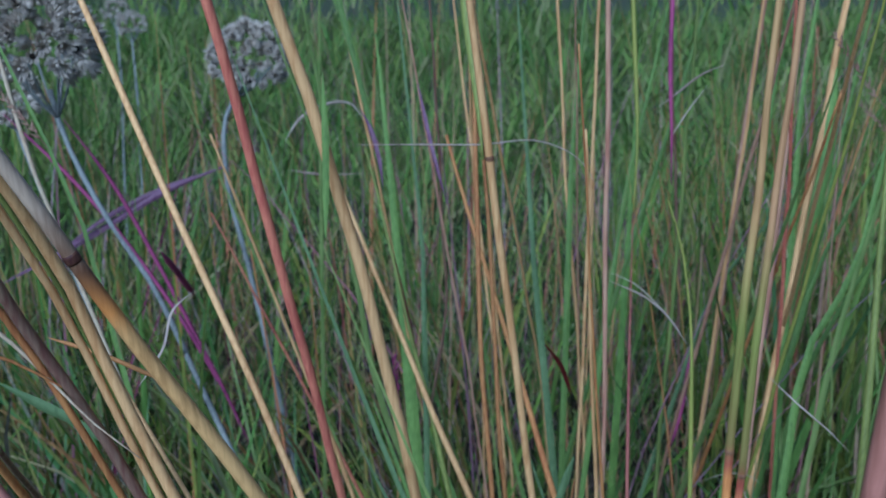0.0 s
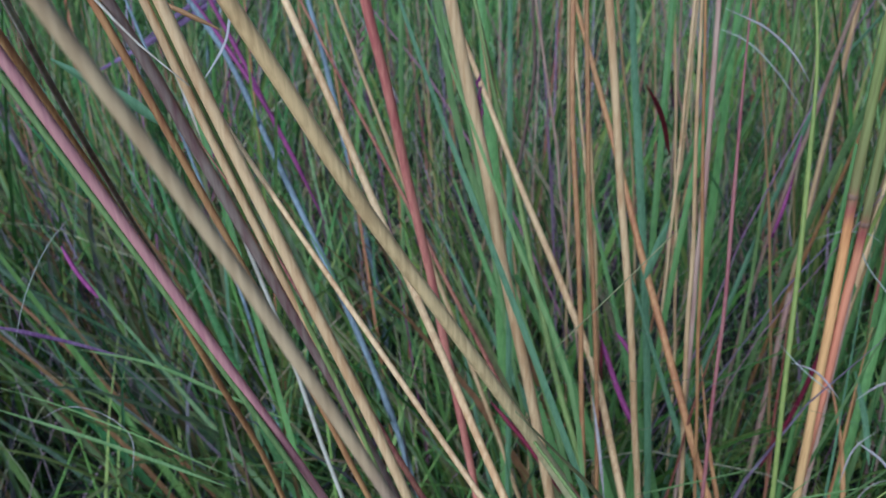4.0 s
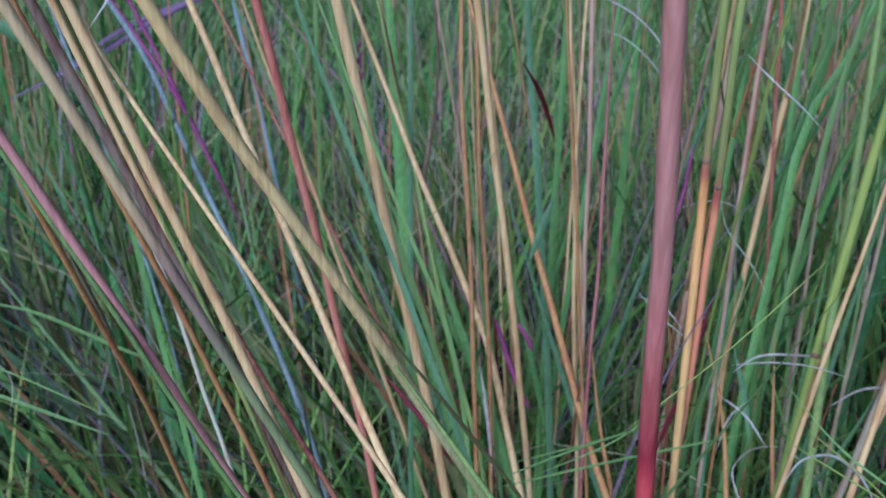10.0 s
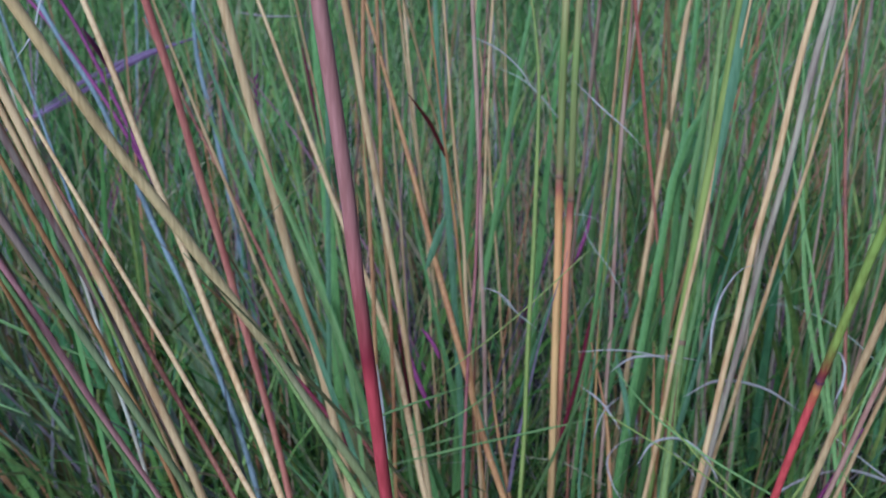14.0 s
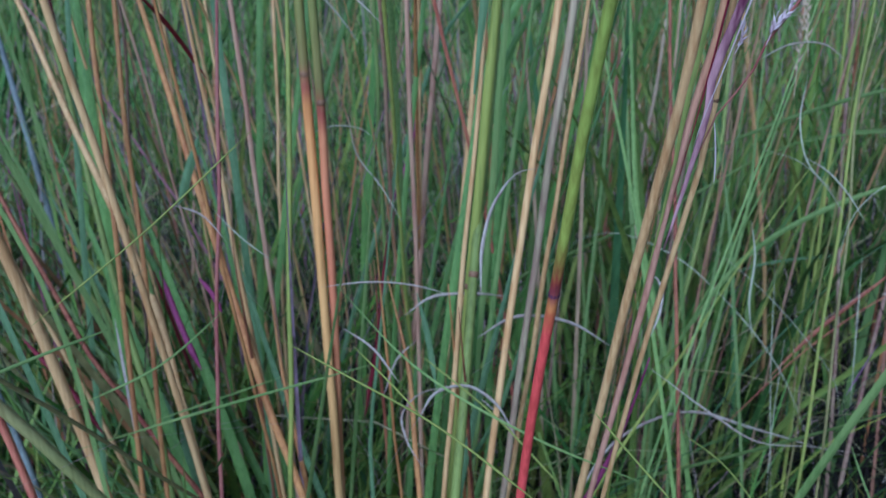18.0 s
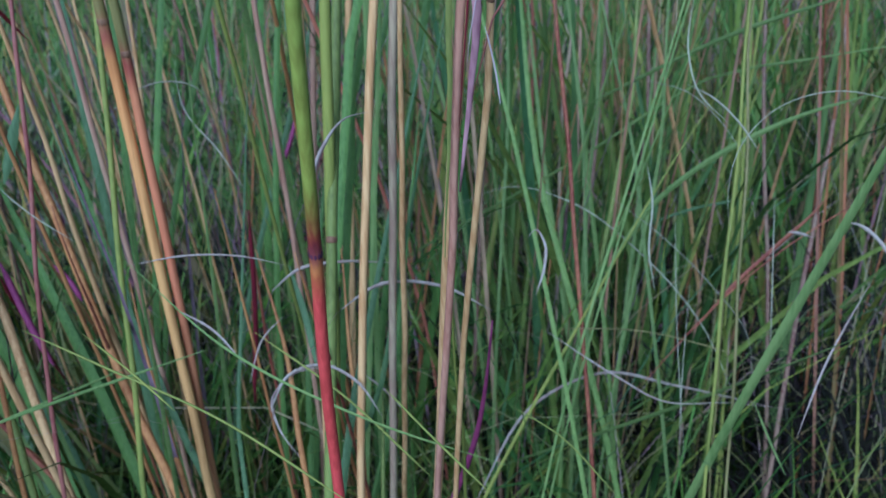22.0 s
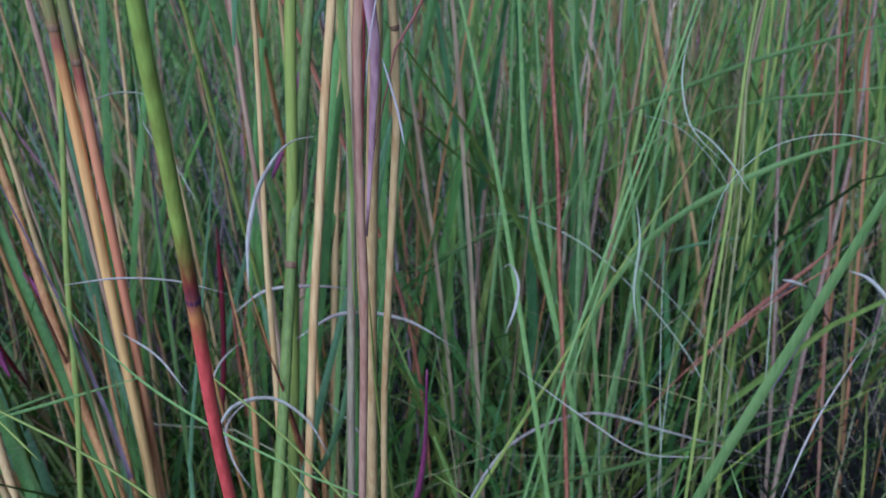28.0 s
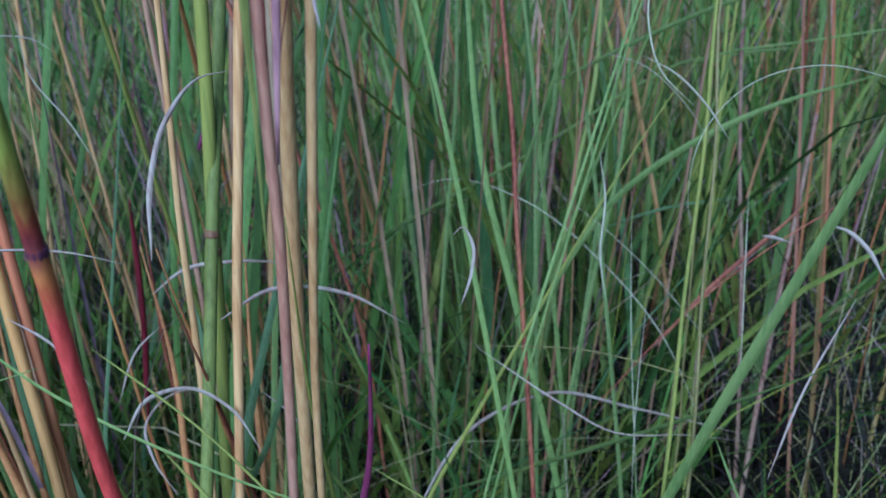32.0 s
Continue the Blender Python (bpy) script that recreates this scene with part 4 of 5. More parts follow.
curl([(0.377, 0.366, 0.336), (0.369, 0.337, 0.261)], 0.0005, "thread")
culm([(0.466, 0.491, 0.322), (0.487, 0.519, 0.248)], 0.0019, "rust")
leaf_blade([(0.318, 0.252, 0.304), (0.322, 0.247, 0.292), (0.327, 0.241, 0.279)], 0.0008, ends="both")
curl([(0.378, 0.287, 0.327), (0.359, 0.278, 0.298), (0.346, 0.269, 0.272)], 0.0007)
curl([(0.085, 0.259, 0.401), (0.094, 0.256, 0.392), (0.106, 0.253, 0.383)], 0.0004, "thread")
culm([(0.136, 0.164, 0.398), (0.144, 0.162, 0.390), (0.152, 0.159, 0.382)], 0.0004, "yellowgreen", ends="both")
leaf_blade([(0.048, 0.207, 0.356), (0.077, 0.214, 0.368), (0.095, 0.220, 0.382)], 0.0008, ends="both")
culm([(0.138, 0.307, 0.378), (0.144, 0.321, 0.260)], 0.0014, "orange", ends="top")
culm([(0.166, 0.281, 0.362), (0.173, 0.307, 0.273)], 0.0017, "orange", ends="top")
culm([(0.169, 0.269, 0.358), (0.176, 0.298, 0.280)], 0.0015, "rust", ends="top")
curl([(0.393, 0.382, 0.244), (0.405, 0.388, 0.262), (0.412, 0.391, 0.273)], 0.0018, "plum")
culm([(-0.089, 0.170, 0.573), (-0.086, 0.176, 0.559), (-0.081, 0.179, 0.539), (-0.070, 0.179, 0.509)], 0.0029, "tan")
culm([(-0.092, 0.168, 0.573), (-0.089, 0.174, 0.558), (-0.084, 0.178, 0.539), (-0.075, 0.180, 0.511)], 0.0020, "tan")
culm([(-0.094, 0.175, 0.573), (-0.090, 0.180, 0.557), (-0.085, 0.184, 0.538), (-0.075, 0.184, 0.509)], 0.0013, "olive")
culm([(-0.110, 0.174, 0.555), (-0.104, 0.174, 0.549), (-0.096, 0.174, 0.541), (-0.089, 0.173, 0.533), (-0.080, 0.171, 0.523), (-0.070, 0.170, 0.514)], 0.0011, "cream", ends="bot")
culm([(-0.104, 0.161, 0.548), (-0.101, 0.165, 0.544), (-0.095, 0.169, 0.539), (-0.089, 0.172, 0.533), (-0.084, 0.175, 0.527)], 0.0014, "orange", ends="bot")
leaf_blade([(0.196, 0.427, 0.576), (0.191, 0.413, 0.533), (0.182, 0.401, 0.494)], 0.0073, "lush", ends="both")
leaf_blade([(0.236, 0.444, 0.530), (0.219, 0.424, 0.470), (0.192, 0.409, 0.424), (0.186, 0.398, 0.390)], 0.0045, "lush")
leaf_blade([(0.242, 0.439, 0.484), (0.214, 0.426, 0.443), (0.190, 0.411, 0.396), (0.184, 0.398, 0.355)], 0.0040, "lush")
leaf_blade([(0.250, 0.487, 0.501), (0.223, 0.473, 0.456), (0.210, 0.460, 0.418)], 0.0037, "lush")
leaf_blade([(0.186, 0.468, 0.604), (0.177, 0.455, 0.564), (0.171, 0.441, 0.521)], 0.0030, "lush")
leaf_blade([(0.230, 0.540, 0.599), (0.221, 0.523, 0.546), (0.217, 0.506, 0.496)], 0.0042, "lush")
leaf_blade([(0.264, 0.551, 0.534), (0.245, 0.525, 0.457), (0.225, 0.500, 0.380)], 0.0048, "lush")
leaf_blade([(0.123, 0.506, 0.558), (0.107, 0.484, 0.491), (0.099, 0.467, 0.440)], 0.0037, "lush")
leaf_blade([(0.166, 0.566, 0.583), (0.146, 0.546, 0.520), (0.127, 0.528, 0.464)], 0.0037, "lush")
leaf_blade([(0.082, 0.512, 0.577), (0.076, 0.490, 0.510), (0.074, 0.471, 0.453)], 0.0040, "lush")
leaf_blade([(0.049, 0.468, 0.506), (0.052, 0.453, 0.460), (0.057, 0.437, 0.411)], 0.0045, "teal")
leaf_blade([(0.201, 0.524, 0.454), (0.175, 0.514, 0.422), (0.159, 0.500, 0.380)], 0.0033, "teal")
culm([(0.114, 0.438, 0.608), (0.113, 0.420, 0.555), (0.114, 0.409, 0.520)], 0.0023, "magenta", ends="bot")
culm([(0.081, 0.375, 0.610), (0.083, 0.362, 0.569), (0.081, 0.347, 0.522)], 0.0019, "yellowgreen", ends="bot")
culm([(0.081, 0.347, 0.523), (0.080, 0.331, 0.472), (0.079, 0.320, 0.440)], 0.0017, "dusty", ends="top")
culm([(0.096, 0.349, 0.530), (0.100, 0.345, 0.518), (0.104, 0.336, 0.491), (0.106, 0.323, 0.449), (0.105, 0.310, 0.408)], 0.0022, "yellowgreen", ends="top")
leaf_blade([(-0.047, 0.396, 0.609), (-0.039, 0.387, 0.580), (-0.030, 0.376, 0.546), (-0.024, 0.369, 0.526)], 0.0031, "lush", ends="bot")
curl([(-0.037, 0.381, 0.562), (-0.033, 0.378, 0.555), (-0.029, 0.374, 0.542), (-0.027, 0.370, 0.529)], 0.0023, "plum")
leaf_blade([(-0.040, 0.284, 0.589), (-0.039, 0.277, 0.566), (-0.039, 0.268, 0.537)], 0.0026, "lush", ends="both")
leaf_blade([(-0.040, 0.515, 0.587), (-0.036, 0.504, 0.552), (-0.031, 0.488, 0.504)], 0.0080, "lush", ends="top")
culm([(0.008, 0.307, 0.612), (0.014, 0.288, 0.559)], 0.0040, "olive", ends="bot")
curl([(-0.012, 0.405, 0.571), (-0.006, 0.396, 0.545), (-0.002, 0.391, 0.530), (0.002, 0.387, 0.517)], 0.0021, "plum")
leaf_blade([(-0.015, 0.441, 0.521), (-0.011, 0.429, 0.484), (-0.010, 0.415, 0.441)], 0.0033, "teal")
leaf_blade([(-0.039, 0.294, 0.489), (-0.029, 0.286, 0.464), (-0.015, 0.275, 0.432)], 0.0026, "teal")
culm([(0.016, 0.392, 0.532), (0.018, 0.367, 0.456), (0.023, 0.344, 0.385)], 0.0024, "orange")
culm([(0.024, 0.382, 0.467), (0.027, 0.366, 0.420), (0.030, 0.353, 0.379)], 0.0022, "orange")
leaf_blade([(-0.157, 0.307, 0.594), (-0.147, 0.301, 0.575), (-0.135, 0.293, 0.550), (-0.128, 0.288, 0.535), (-0.121, 0.280, 0.512)], 0.0024, "lush")
culm([(-0.153, 0.302, 0.577), (-0.145, 0.294, 0.554), (-0.137, 0.288, 0.535)], 0.0016, "cream")
leaf_blade([(-0.131, 0.225, 0.505), (-0.120, 0.224, 0.499), (-0.109, 0.222, 0.494), (-0.099, 0.220, 0.487)], 0.0044, "teal", ends="both")
culm([(-0.103, 0.202, 0.530), (-0.090, 0.201, 0.526), (-0.073, 0.199, 0.519)], 0.0012, "orange", ends="both")
curl([(-0.083, 0.262, 0.520), (-0.089, 0.260, 0.515), (-0.093, 0.256, 0.502), (-0.101, 0.252, 0.490)], 0.0009)
curl([(0.116, 0.271, 0.484), (0.126, 0.268, 0.475), (0.138, 0.265, 0.465), (0.144, 0.263, 0.459)], 0.0006)
curl([(0.115, 0.451, 0.553), (0.125, 0.454, 0.560), (0.137, 0.456, 0.569), (0.152, 0.459, 0.575)], 0.0013)
curl([(0.114, 0.417, 0.544), (0.123, 0.421, 0.557), (0.132, 0.425, 0.568)], 0.0008)
curl([(0.071, 0.338, 0.496), (0.088, 0.336, 0.488), (0.098, 0.333, 0.479), (0.104, 0.330, 0.470)], 0.0008)
culm([(0.022, 0.359, 0.349), (0.033, 0.349, 0.325), (0.043, 0.335, 0.291)], 0.0037, "tan")
culm([(0.064, 0.355, 0.346), (0.074, 0.342, 0.315), (0.084, 0.330, 0.286), (0.101, 0.312, 0.241)], 0.0037, "orange")
culm([(0.086, 0.356, 0.323), (0.093, 0.339, 0.280), (0.098, 0.329, 0.255)], 0.0027, "orange", ends="top")
culm([(0.011, 0.365, 0.335), (0.019, 0.352, 0.305), (0.031, 0.337, 0.268), (0.036, 0.327, 0.243)], 0.0032, "olive")
culm([(-0.024, 0.381, 0.317), (-0.005, 0.367, 0.286), (0.008, 0.361, 0.270)], 0.0025, "rust")
culm([(0.036, 0.354, 0.339), (0.048, 0.342, 0.310), (0.055, 0.336, 0.297)], 0.0029, "magenta", ends="both")
culm([(0.047, 0.380, 0.324), (0.053, 0.377, 0.317), (0.058, 0.373, 0.308)], 0.0025, "magenta", ends="both")
culm([(-0.014, 0.319, 0.324), (0.005, 0.310, 0.304), (0.019, 0.302, 0.286)], 0.0024, "crimson", ends="both")
culm([(0.142, 0.354, 0.334), (0.150, 0.338, 0.299), (0.153, 0.318, 0.254)], 0.0027, "orange", ends="top")
culm([(0.177, 0.359, 0.329), (0.177, 0.343, 0.292), (0.178, 0.330, 0.260), (0.178, 0.316, 0.228)], 0.0025, "orange", ends="top")
culm([(0.190, 0.330, 0.288), (0.189, 0.318, 0.261), (0.187, 0.307, 0.235)], 0.0022, "olive", ends="top")
leaf_blade([(0.188, 0.320, 0.315), (0.179, 0.308, 0.286), (0.171, 0.294, 0.253)], 0.0036, "teal")
leaf_blade([(0.155, 0.350, 0.327), (0.160, 0.340, 0.307), (0.163, 0.331, 0.287)], 0.0031, "teal", ends="both")
leaf_blade([(0.136, 0.309, 0.306), (0.133, 0.299, 0.282), (0.134, 0.288, 0.257)], 0.0018, "teal")
leaf_blade([(0.002, 0.406, 0.277), (0.016, 0.391, 0.245), (0.030, 0.374, 0.208)], 0.0068, "lush")
leaf_blade([(0.023, 0.435, 0.272), (0.040, 0.416, 0.232), (0.057, 0.395, 0.187)], 0.0066, "lush")
leaf_blade([(0.003, 0.416, 0.250), (0.021, 0.401, 0.220), (0.033, 0.388, 0.192)], 0.0059, "teal")
leaf_blade([(0.080, 0.378, 0.277), (0.093, 0.361, 0.242), (0.106, 0.347, 0.212)], 0.0038, "teal")
leaf_blade([(0.006, 0.455, 0.291), (0.027, 0.438, 0.256), (0.048, 0.419, 0.215)], 0.0055, "lush")
leaf_blade([(0.055, 0.432, 0.297), (0.066, 0.414, 0.258), (0.079, 0.392, 0.209)], 0.0041, "lush")
leaf_blade([(0.162, 0.403, 0.299), (0.154, 0.385, 0.258), (0.151, 0.368, 0.217)], 0.0034, "lush")
leaf_blade([(0.197, 0.364, 0.267), (0.191, 0.351, 0.237), (0.181, 0.339, 0.208)], 0.0035, "lush")
culm([(0.352, 0.352, 0.459), (0.343, 0.336, 0.418), (0.334, 0.317, 0.369)], 0.0014, "yellowgreen")
culm([(0.355, 0.350, 0.454), (0.346, 0.339, 0.425), (0.338, 0.317, 0.369)], 0.0012, "yellow")
leaf_blade([(0.351, 0.393, 0.455), (0.334, 0.379, 0.415), (0.309, 0.356, 0.355)], 0.0012, "leaf")
leaf_blade([(0.347, 0.393, 0.453), (0.329, 0.376, 0.408), (0.314, 0.363, 0.373)], 0.0012, "leaf")
curl([(0.302, 0.345, 0.435), (0.316, 0.347, 0.441), (0.330, 0.346, 0.441), (0.340, 0.343, 0.434)], 0.0007)
curl([(0.310, 0.310, 0.402), (0.319, 0.308, 0.397), (0.328, 0.304, 0.388), (0.335, 0.299, 0.377)], 0.0007, "thread")
curl([(0.323, 0.342, 0.429), (0.319, 0.334, 0.409), (0.322, 0.328, 0.394), (0.333, 0.323, 0.382)], 0.0006, "thread")
leaf_blade([(0.245, 0.366, 0.417), (0.250, 0.355, 0.391), (0.254, 0.345, 0.368), (0.257, 0.336, 0.346)], 0.0020, "lightgreen")
leaf_blade([(0.274, 0.436, 0.405), (0.274, 0.419, 0.365), (0.277, 0.404, 0.328), (0.281, 0.395, 0.308)], 0.0031, "lightgreen")
leaf_blade([(0.308, 0.475, 0.398), (0.309, 0.456, 0.354), (0.310, 0.445, 0.327)], 0.0027, "lightgreen")
leaf_blade([(0.327, 0.488, 0.380), (0.323, 0.474, 0.346), (0.317, 0.465, 0.323), (0.311, 0.450, 0.286)], 0.0028)
leaf_blade([(0.298, 0.524, 0.360), (0.299, 0.505, 0.314), (0.302, 0.486, 0.267)], 0.0030)
leaf_blade([(0.279, 0.510, 0.402), (0.275, 0.489, 0.350), (0.267, 0.467, 0.298)], 0.0023)
leaf_blade([(0.353, 0.523, 0.310), (0.345, 0.510, 0.278), (0.333, 0.494, 0.239)], 0.0029)
leaf_blade([(0.361, 0.502, 0.312), (0.353, 0.487, 0.276), (0.343, 0.469, 0.232)], 0.0028)
leaf_blade([(0.359, 0.382, 0.388), (0.343, 0.375, 0.370), (0.321, 0.365, 0.343), (0.293, 0.350, 0.306)], 0.0019, "yellowgreen", ends="top")
leaf_blade([(0.238, 0.585, 0.371), (0.248, 0.567, 0.326), (0.251, 0.545, 0.275)], 0.0031)
culm([(0.282, 0.396, 0.414), (0.282, 0.382, 0.380), (0.282, 0.370, 0.351)], 0.0020, "rust")
culm([(0.357, 0.514, 0.393), (0.348, 0.494, 0.343), (0.335, 0.477, 0.301)], 0.0027, "olive")
culm([(0.351, 0.558, 0.393), (0.343, 0.537, 0.342), (0.331, 0.513, 0.284)], 0.0027, "mauve")
culm([(0.444, 0.529, 0.385), (0.437, 0.502, 0.320), (0.433, 0.477, 0.259)], 0.0024, "mauve")
culm([(0.471, 0.488, 0.394), (0.460, 0.466, 0.340), (0.447, 0.448, 0.295), (0.436, 0.433, 0.258)], 0.0026, "mauve")
culm([(0.399, 0.614, 0.376), (0.391, 0.587, 0.312), (0.379, 0.564, 0.255)], 0.0030, "mauve")
culm([(0.283, 0.589, 0.383), (0.272, 0.564, 0.322), (0.264, 0.542, 0.268)], 0.0027, "mauve")
culm([(0.349, 0.637, 0.374), (0.335, 0.609, 0.307), (0.328, 0.585, 0.248)], 0.0029, "pale")
curl([(0.250, 0.305, 0.350), (0.253, 0.306, 0.352), (0.256, 0.304, 0.347), (0.255, 0.300, 0.339), (0.251, 0.297, 0.329)], 0.0010)
curl([(0.354, 0.308, 0.341), (0.358, 0.308, 0.340), (0.364, 0.307, 0.338)], 0.0015)
curl([(0.389, 0.326, 0.335), (0.395, 0.325, 0.333), (0.402, 0.322, 0.327), (0.408, 0.317, 0.316)], 0.0015)
curl([(0.451, 0.441, 0.304), (0.437, 0.436, 0.292), (0.420, 0.432, 0.280), (0.389, 0.424, 0.258), (0.364, 0.416, 0.236)], 0.0024, "rust")
curl([(0.307, 0.341, 0.363), (0.308, 0.335, 0.349), (0.305, 0.327, 0.328), (0.306, 0.321, 0.314)], 0.0009, "thread")
leaf_blade([(0.317, 0.434, 0.400), (0.324, 0.411, 0.348), (0.325, 0.390, 0.302)], 0.0020)
leaf_blade([(0.359, 0.468, 0.386), (0.351, 0.446, 0.335), (0.334, 0.424, 0.280)], 0.0024)
leaf_blade([(0.303, 0.458, 0.403), (0.305, 0.437, 0.354), (0.301, 0.413, 0.300)], 0.0021)
curl([(0.312, 0.267, 0.360), (0.311, 0.269, 0.366), (0.312, 0.273, 0.376), (0.317, 0.278, 0.387), (0.329, 0.281, 0.398), (0.350, 0.281, 0.403), (0.369, 0.278, 0.399), (0.386, 0.273, 0.391)], 0.0003, "thread")
curl([(0.156, 0.292, 0.270), (0.149, 0.297, 0.281), (0.147, 0.302, 0.291), (0.154, 0.305, 0.299), (0.165, 0.305, 0.302), (0.174, 0.304, 0.301)], 0.0009)
curl([(0.154, 0.314, 0.321), (0.146, 0.312, 0.314), (0.139, 0.305, 0.298)], 0.0007)
curl([(0.182, 0.328, 0.284), (0.191, 0.325, 0.276), (0.199, 0.320, 0.267)], 0.0011)
curl([(0.121, 0.251, 0.375), (0.137, 0.252, 0.376), (0.152, 0.253, 0.374), (0.166, 0.252, 0.370)], 0.0008)
curl([(0.126, 0.273, 0.348), (0.136, 0.271, 0.341), (0.146, 0.267, 0.328)], 0.0011)
curl([(0.080, 0.230, 0.412), (0.088, 0.230, 0.409), (0.096, 0.227, 0.401)], 0.0007)
curl([(0.030, 0.307, 0.338), (0.033, 0.300, 0.321), (0.037, 0.290, 0.293)], 0.0014)

# ---- dried everlasting flowers ----
def floret_mesh(seed):
    """One dried flower: a cup of narrow pointed bracts round a dark centre."""
    g = random.Random(seed)
    v, f = [], []
    for ring, (n, r0, tip, z0, z1) in enumerate(((11, 0.0011, 0.0036, 0.0008, 0.0042), (9, 0.0008, 0.0025, 0.0012, 0.0054))):
        for k in range(n):
            a = 2 * math.pi * (k + 0.5 * ring) / n + g.uniform(-0.15, 0.15)
            t = tip * g.uniform(0.8, 1.2)
            c, s = math.cos(a), math.sin(a)
            w = 0.00062
            i = len(v)
            m = (r0 + t) / 2 + 0.0007
            zt = z1 * g.uniform(0.85, 1.1)
            v += [(c * r0 + s * w * 0.6, s * r0 - c * w * 0.6, z0), (c * r0 - s * w * 0.6, s * r0 + c * w * 0.6, z0),
                  (c * m - s * w, s * m + c * w, (z0 + zt) / 2), (c * m + s * w, s * m - c * w, (z0 + zt) / 2), (c * t, s * t, zt),
                  (c * m * 0.8, s * m * 0.8, (z0 + zt) / 2 + 0.0003)]
            f += [(i, i + 1, i + 5), (i + 1, i + 2, i + 5), (i + 2, i + 4, i + 5), (i + 4, i + 3, i + 5), (i + 3, i, i + 5), (i, i + 3, i + 2, i + 1), (i + 3, i + 4, i + 2)]
    # green-grey cup below
    i = len(v)
    for z, r in ((-0.001, 0.0004), (0.0002, 0.0016), (0.0016, 0.0019)):
        v += [(r * math.cos(math.pi * k / 4), r * math.sin(math.pi * k / 4), z) for k in range(8)]
    for q in range(2):
        for k in range(8):
            f.append((i + q * 8 + k, i + q * 8 + (k + 1) % 8, i + q * 8 + 8 + (k + 1) % 8, i + q * 8 + 8 + k))
    me = bpy.data.meshes.new("floret")
    me.from_pydata(v, [], f)
    me.materials.append(SKIN["bract"])
    return me


def centre_mesh():
    v = [(0, 0, 0.0031)]
    for z, r in ((0.0029, 0.0008), (0.0022, 0.0013), (0.001, 0.0012)):
        v += [(r * math.cos(math.pi * k / 4), r * math.sin(math.pi * k / 4), z) for k in range(8)]
    f = [(0, 1 + k, 1 + (k + 1) % 8) for k in range(8)]
    for q in range(2):
        f += [(1 + q * 8 + k, 9 + q * 8 + k, 9 + q * 8 + (k + 1) % 8, 1 + q * 8 + (k + 1) % 8) for k in range(8)]
    me = bpy.data.meshes.new("centre")
    me.from_pydata(v, [], f)
    me.materials.append(SKIN["seed"])
    return me


FLORETS = [floret_mesh(k) for k in range(4)]
CENTRE = centre_mesh()


def dried_flower(top, stem_pts, radius, count, seed, width):
    """A domed head of dried flowers on a woolly stem that forks below the head."""
    g = random.Random(seed)
    pts = rooted(stem_pts, "top")
    root = new("dried_flower")
    root.location = (pts[-1].x, pts[-1].y, 0)
    tagged(root, "dried grey everlasting flower head on a woolly grey stem", "flower", "dried flowers")

    def own(ob):
        ob.parent = root
        ob.matrix_parent_inverse = Matrix.Translation(-root.location)
        return ob
    line = smooth_line(pts, 34)
    n = len(line)
    r = [width / 2 * (0.85 + 0.3 * i / n) * (1 + 0.1 * math.sin(i * 2.3)) for i in range(n)]
    own(mesh_object("stem", *tube(line, r, 9), SKIN["grey"]))
    head = Vector(top)
    fork = line[1]
    for k in range(7):
        a = 2 * math.pi * k / 7 + 0.3
        tip = head + Vector((math.cos(a) * radius * 0.6, math.sin(a) * radius * 0.6, -radius * 0.25))
        own(mesh_object("branch", *tube(smooth_line([fork, fork.lerp(tip, 0.5) + Vector((0, 0, -0.004)), tip], 8), [width * 0.22] * 9, 6), SKIN["grey"]))
    for k in range(count):
        u = (k + 0.5) / count
        ph = math.acos(1 - 1.62 * u)
        a = k * 2.39996
        d = Vector((math.sin(ph) * math.cos(a), math.sin(ph) * math.sin(a), math.cos(ph)))
        d = (d + Vector((g.uniform(-.2, .2), g.uniform(-.2, .2), g.uniform(-.2, .2)))).normalized()
        p = head + Vector((d.x * radius, d.y * radius, d.z * radius * 0.92)) * g.uniform(0.86, 1.06)
        s = g.uniform(1.15, 1.7)
        m = Matrix.Translation(p) @ d.to_track_quat("Z", "Y").to_matrix().to_4x4() @ Matrix.Rotation(g.uniform(0, 6), 4, 'Z') @ Matrix.Diagonal((s, s, s, 1))
        fl = new("floret", FLORETS[k % 4])
        own(fl).matrix_basis = m
        if k % 3 == 0:
            ce = new("centre", CENTRE)
            ce.parent = fl
            tagged(ce, "dark flower centre")
    return root


dried_flower((-0.236, 0.503, 0.583), [(-0.233, 0.505, 0.555), (-0.229, 0.500, 0.542), (-0.199, 0.481, 0.483), (-0.174, 0.470, 0.448), (-0.144, 0.451, 0.389)], 0.031, 96, 1, 0.0036)
dried_flower((-0.170, 0.755, 0.550), [(-0.178, 0.758, 0.527), (-0.192, 0.751, 0.503), (-0.193, 0.735, 0.456), (-0.173, 0.709, 0.374), (-0.148, 0.676, 0.274)], 0.030, 90, 2, 0.0048)
dried_flower((-0.554, 1.550, 0.535), [(-0.554, 1.545, 0.520), (-0.546, 1.520, 0.444), (-0.536, 1.470, 0.291)], 0.022, 26, 3, 0.004)
dried_flower((-0.659, 1.765, 0.550), [(-0.659, 1.758, 0.529), (-0.648, 1.723, 0.421), (-0.642, 1.666, 0.247)], 0.022, 26, 4, 0.004)
dried_flower((-0.284, 0.554, 0.545), [(-0.283, 0.552, 0.538), (-0.274, 0.544, 0.513), (-0.256, 0.530, 0.471)], 0.016, 24, 5, 0.002)


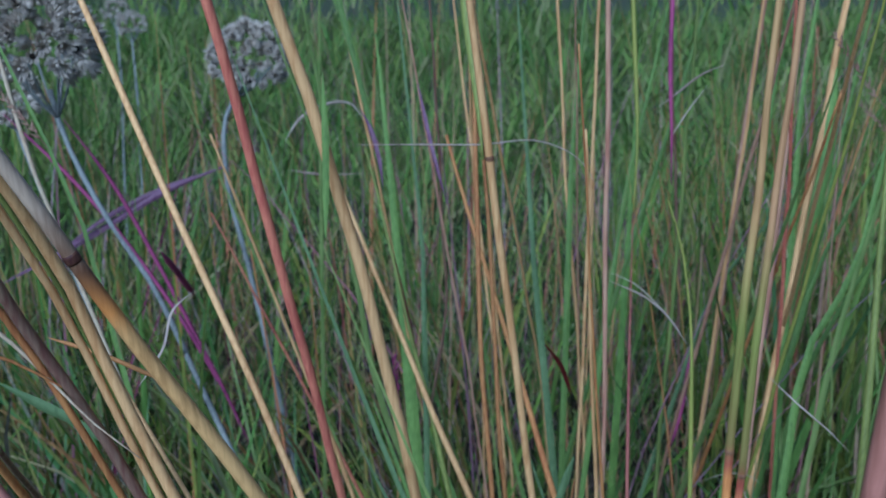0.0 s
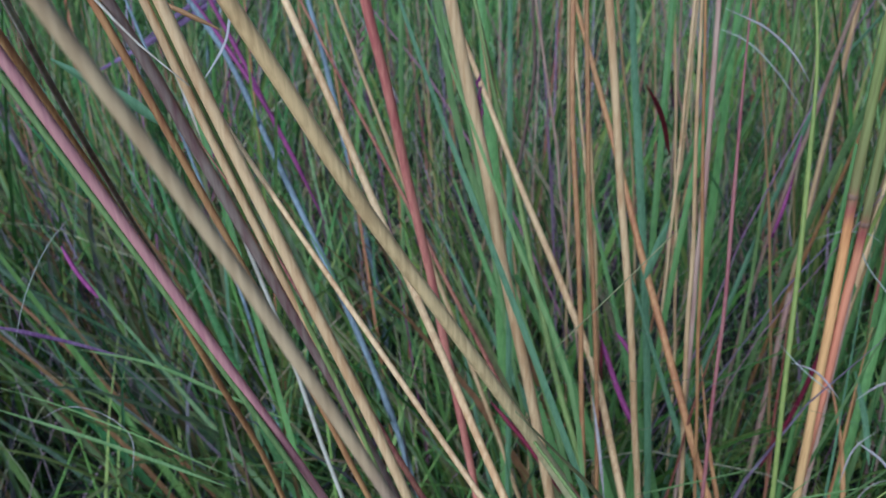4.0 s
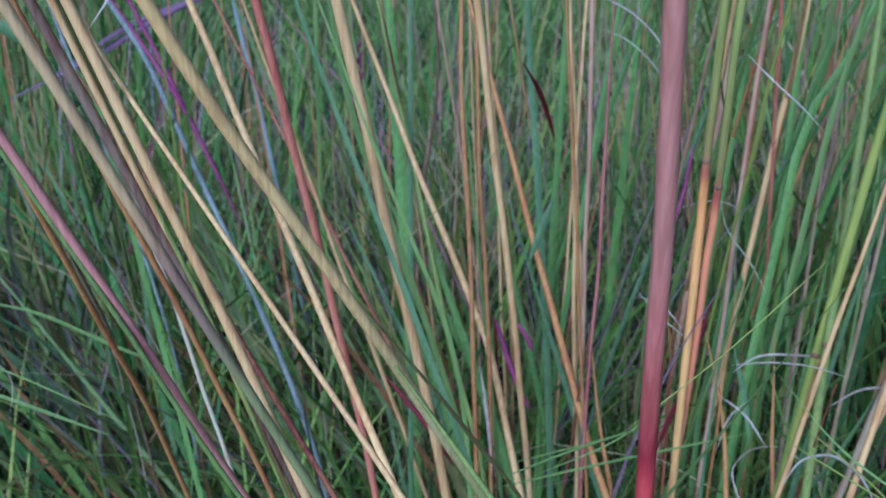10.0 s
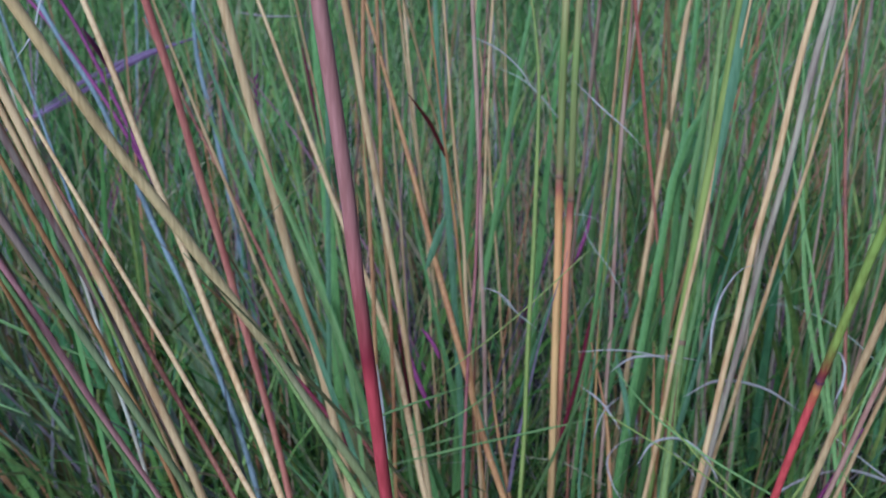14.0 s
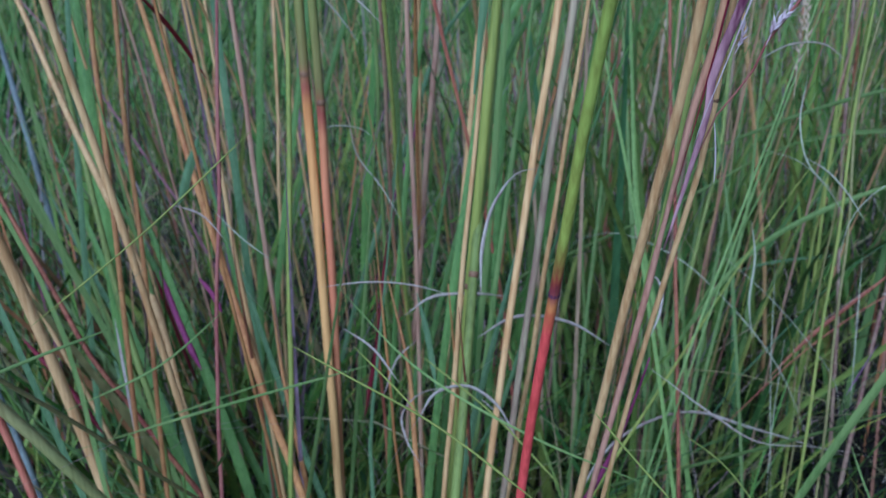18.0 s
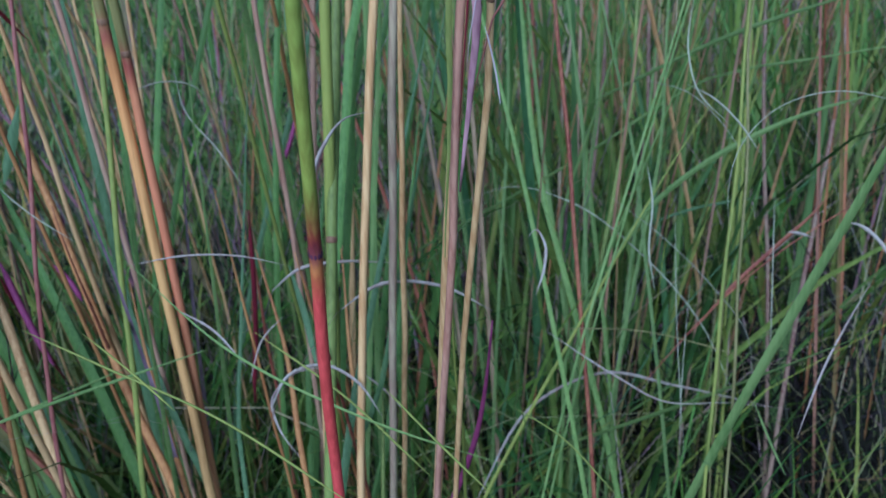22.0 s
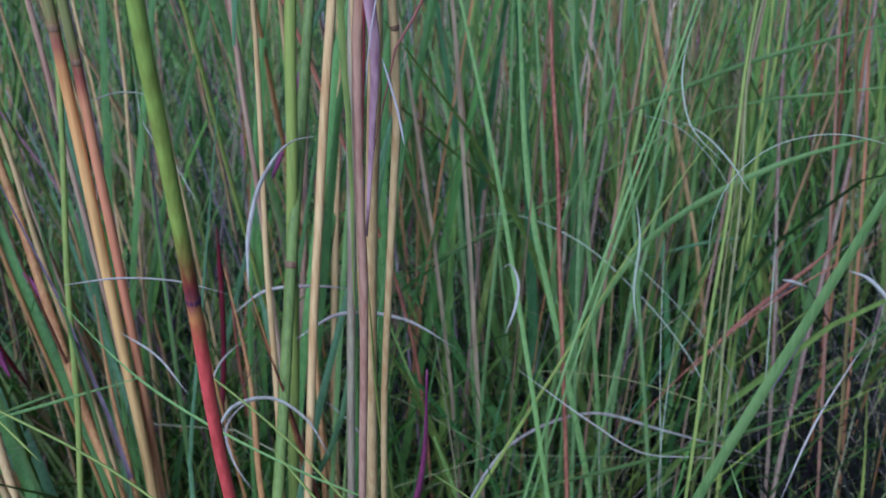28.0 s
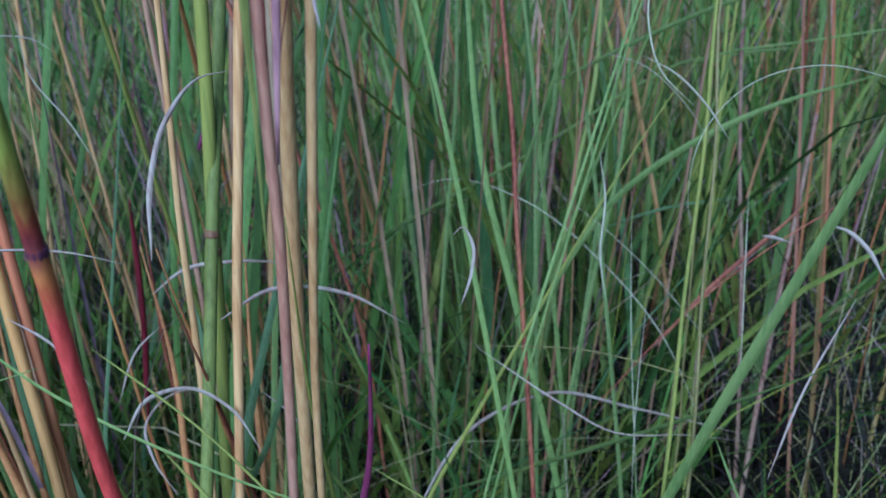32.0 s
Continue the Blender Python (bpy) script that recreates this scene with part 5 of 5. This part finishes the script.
# ---- grass seed heads ----
def seed_head(pts, size, skin="sheath", count=16, seed=0):
    """A drooping spike of narrow hairy spikelets along its stalk."""
    g = random.Random(seed)
    line = smooth_line(pts, 30)
    verts, faces = tube(line, [size * 0.12] * len(line), 5)
    for k in range(count):
        i = int(2 + k * 24 / count)
        t = (line[i] - line[i + 2]).normalized()
        side = t.cross(Vector((0, 1, 0))).normalized() * (1 if k % 2 else -1)
        d = (t + side * g.uniform(0.15, 0.6) + Vector((0, g.uniform(-0.3, 0.3), 0))).normalized()
        ln = size * g.uniform(2.2, 3.4)
        part = smooth_line([line[i], line[i] + d * ln * 0.5 + side * size * 0.1, line[i] + d * ln], 6)
        pv, pf = tube(part, [size * s for s in (0.1, 0.32, 0.42, 0.36, 0.24, 0.12, 0.03)], 6, 0.5)
        o = len(verts)
        verts += pv
        faces += [tuple(q + o for q in fc) for fc in pf]
        for h in range(3):
            e = (d + Vector((g.uniform(-.5, .5), g.uniform(-.5, .5), g.uniform(-.4, .4)))).normalized()
            a = part[3]
            pv, pf = tube([a, a + e * ln * 0.5, a + e * ln * g.uniform(0.9, 1.3)], [size * 0.045, size * 0.035, size * 0.01], 3)
            o = len(verts)
            verts += pv
            faces += [tuple(q + o for q in fc) for fc in pf]
    ob = mesh_object("seed_head", verts, faces, SKIN[skin], None, "mauve hairy grass seed head")
    return join_tuft(ob, line[-1])


seed_head([(0.318, 0.345, 0.474), (0.316, 0.340, 0.463), (0.314, 0.335, 0.449), (0.310, 0.325, 0.422)], 0.0015, "pale", 14, 2)
seed_head([(0.337, 0.381, 0.464), (0.335, 0.376, 0.451), (0.335, 0.369, 0.432)], 0.0015, "pale", 14, 4)
seed_head([(-0.093, 0.467, 0.459), (-0.094, 0.461, 0.443), (-0.096, 0.453, 0.422)], 0.0022, "mauve", 12, 5)
seed_head([(0.194, 0.433, 0.593), (0.204, 0.428, 0.579), (0.214, 0.424, 0.565), (0.222, 0.420, 0.555)], 0.0016, "mauve", 16, 6)
seed_head([(0.208, 0.422, 0.559), (0.215, 0.420, 0.552), (0.224, 0.416, 0.543)], 0.0012, "mauve", 12, 7)
seed_head([(0.229, 0.163, 0.477), (0.228, 0.162, 0.474), (0.225, 0.161, 0.471), (0.223, 0.160, 0.467)], 0.0009, "sheath_pale", 14, 8)
seed_head([(0.220, 0.166, 0.471), (0.220, 0.165, 0.468), (0.218, 0.163, 0.465)], 0.0007, "sheath_pale", 10, 9)
seed_head([(-0.157, 0.302, 0.579), (-0.151, 0.300, 0.573), (-0.145, 0.298, 0.567), (-0.140, 0.296, 0.561)], 0.0012, "mauve", 14, 10)
seed_head([(-0.019, 0.296, 0.480), (-0.018, 0.292, 0.472), (-0.016, 0.288, 0.462)], 0.0013, "magenta", 8, 11)

# a spot where nothing grew holds no tuft
for tuft in TUFTS:
    if not tuft.children:
        bpy.data.objects.remove(tuft)
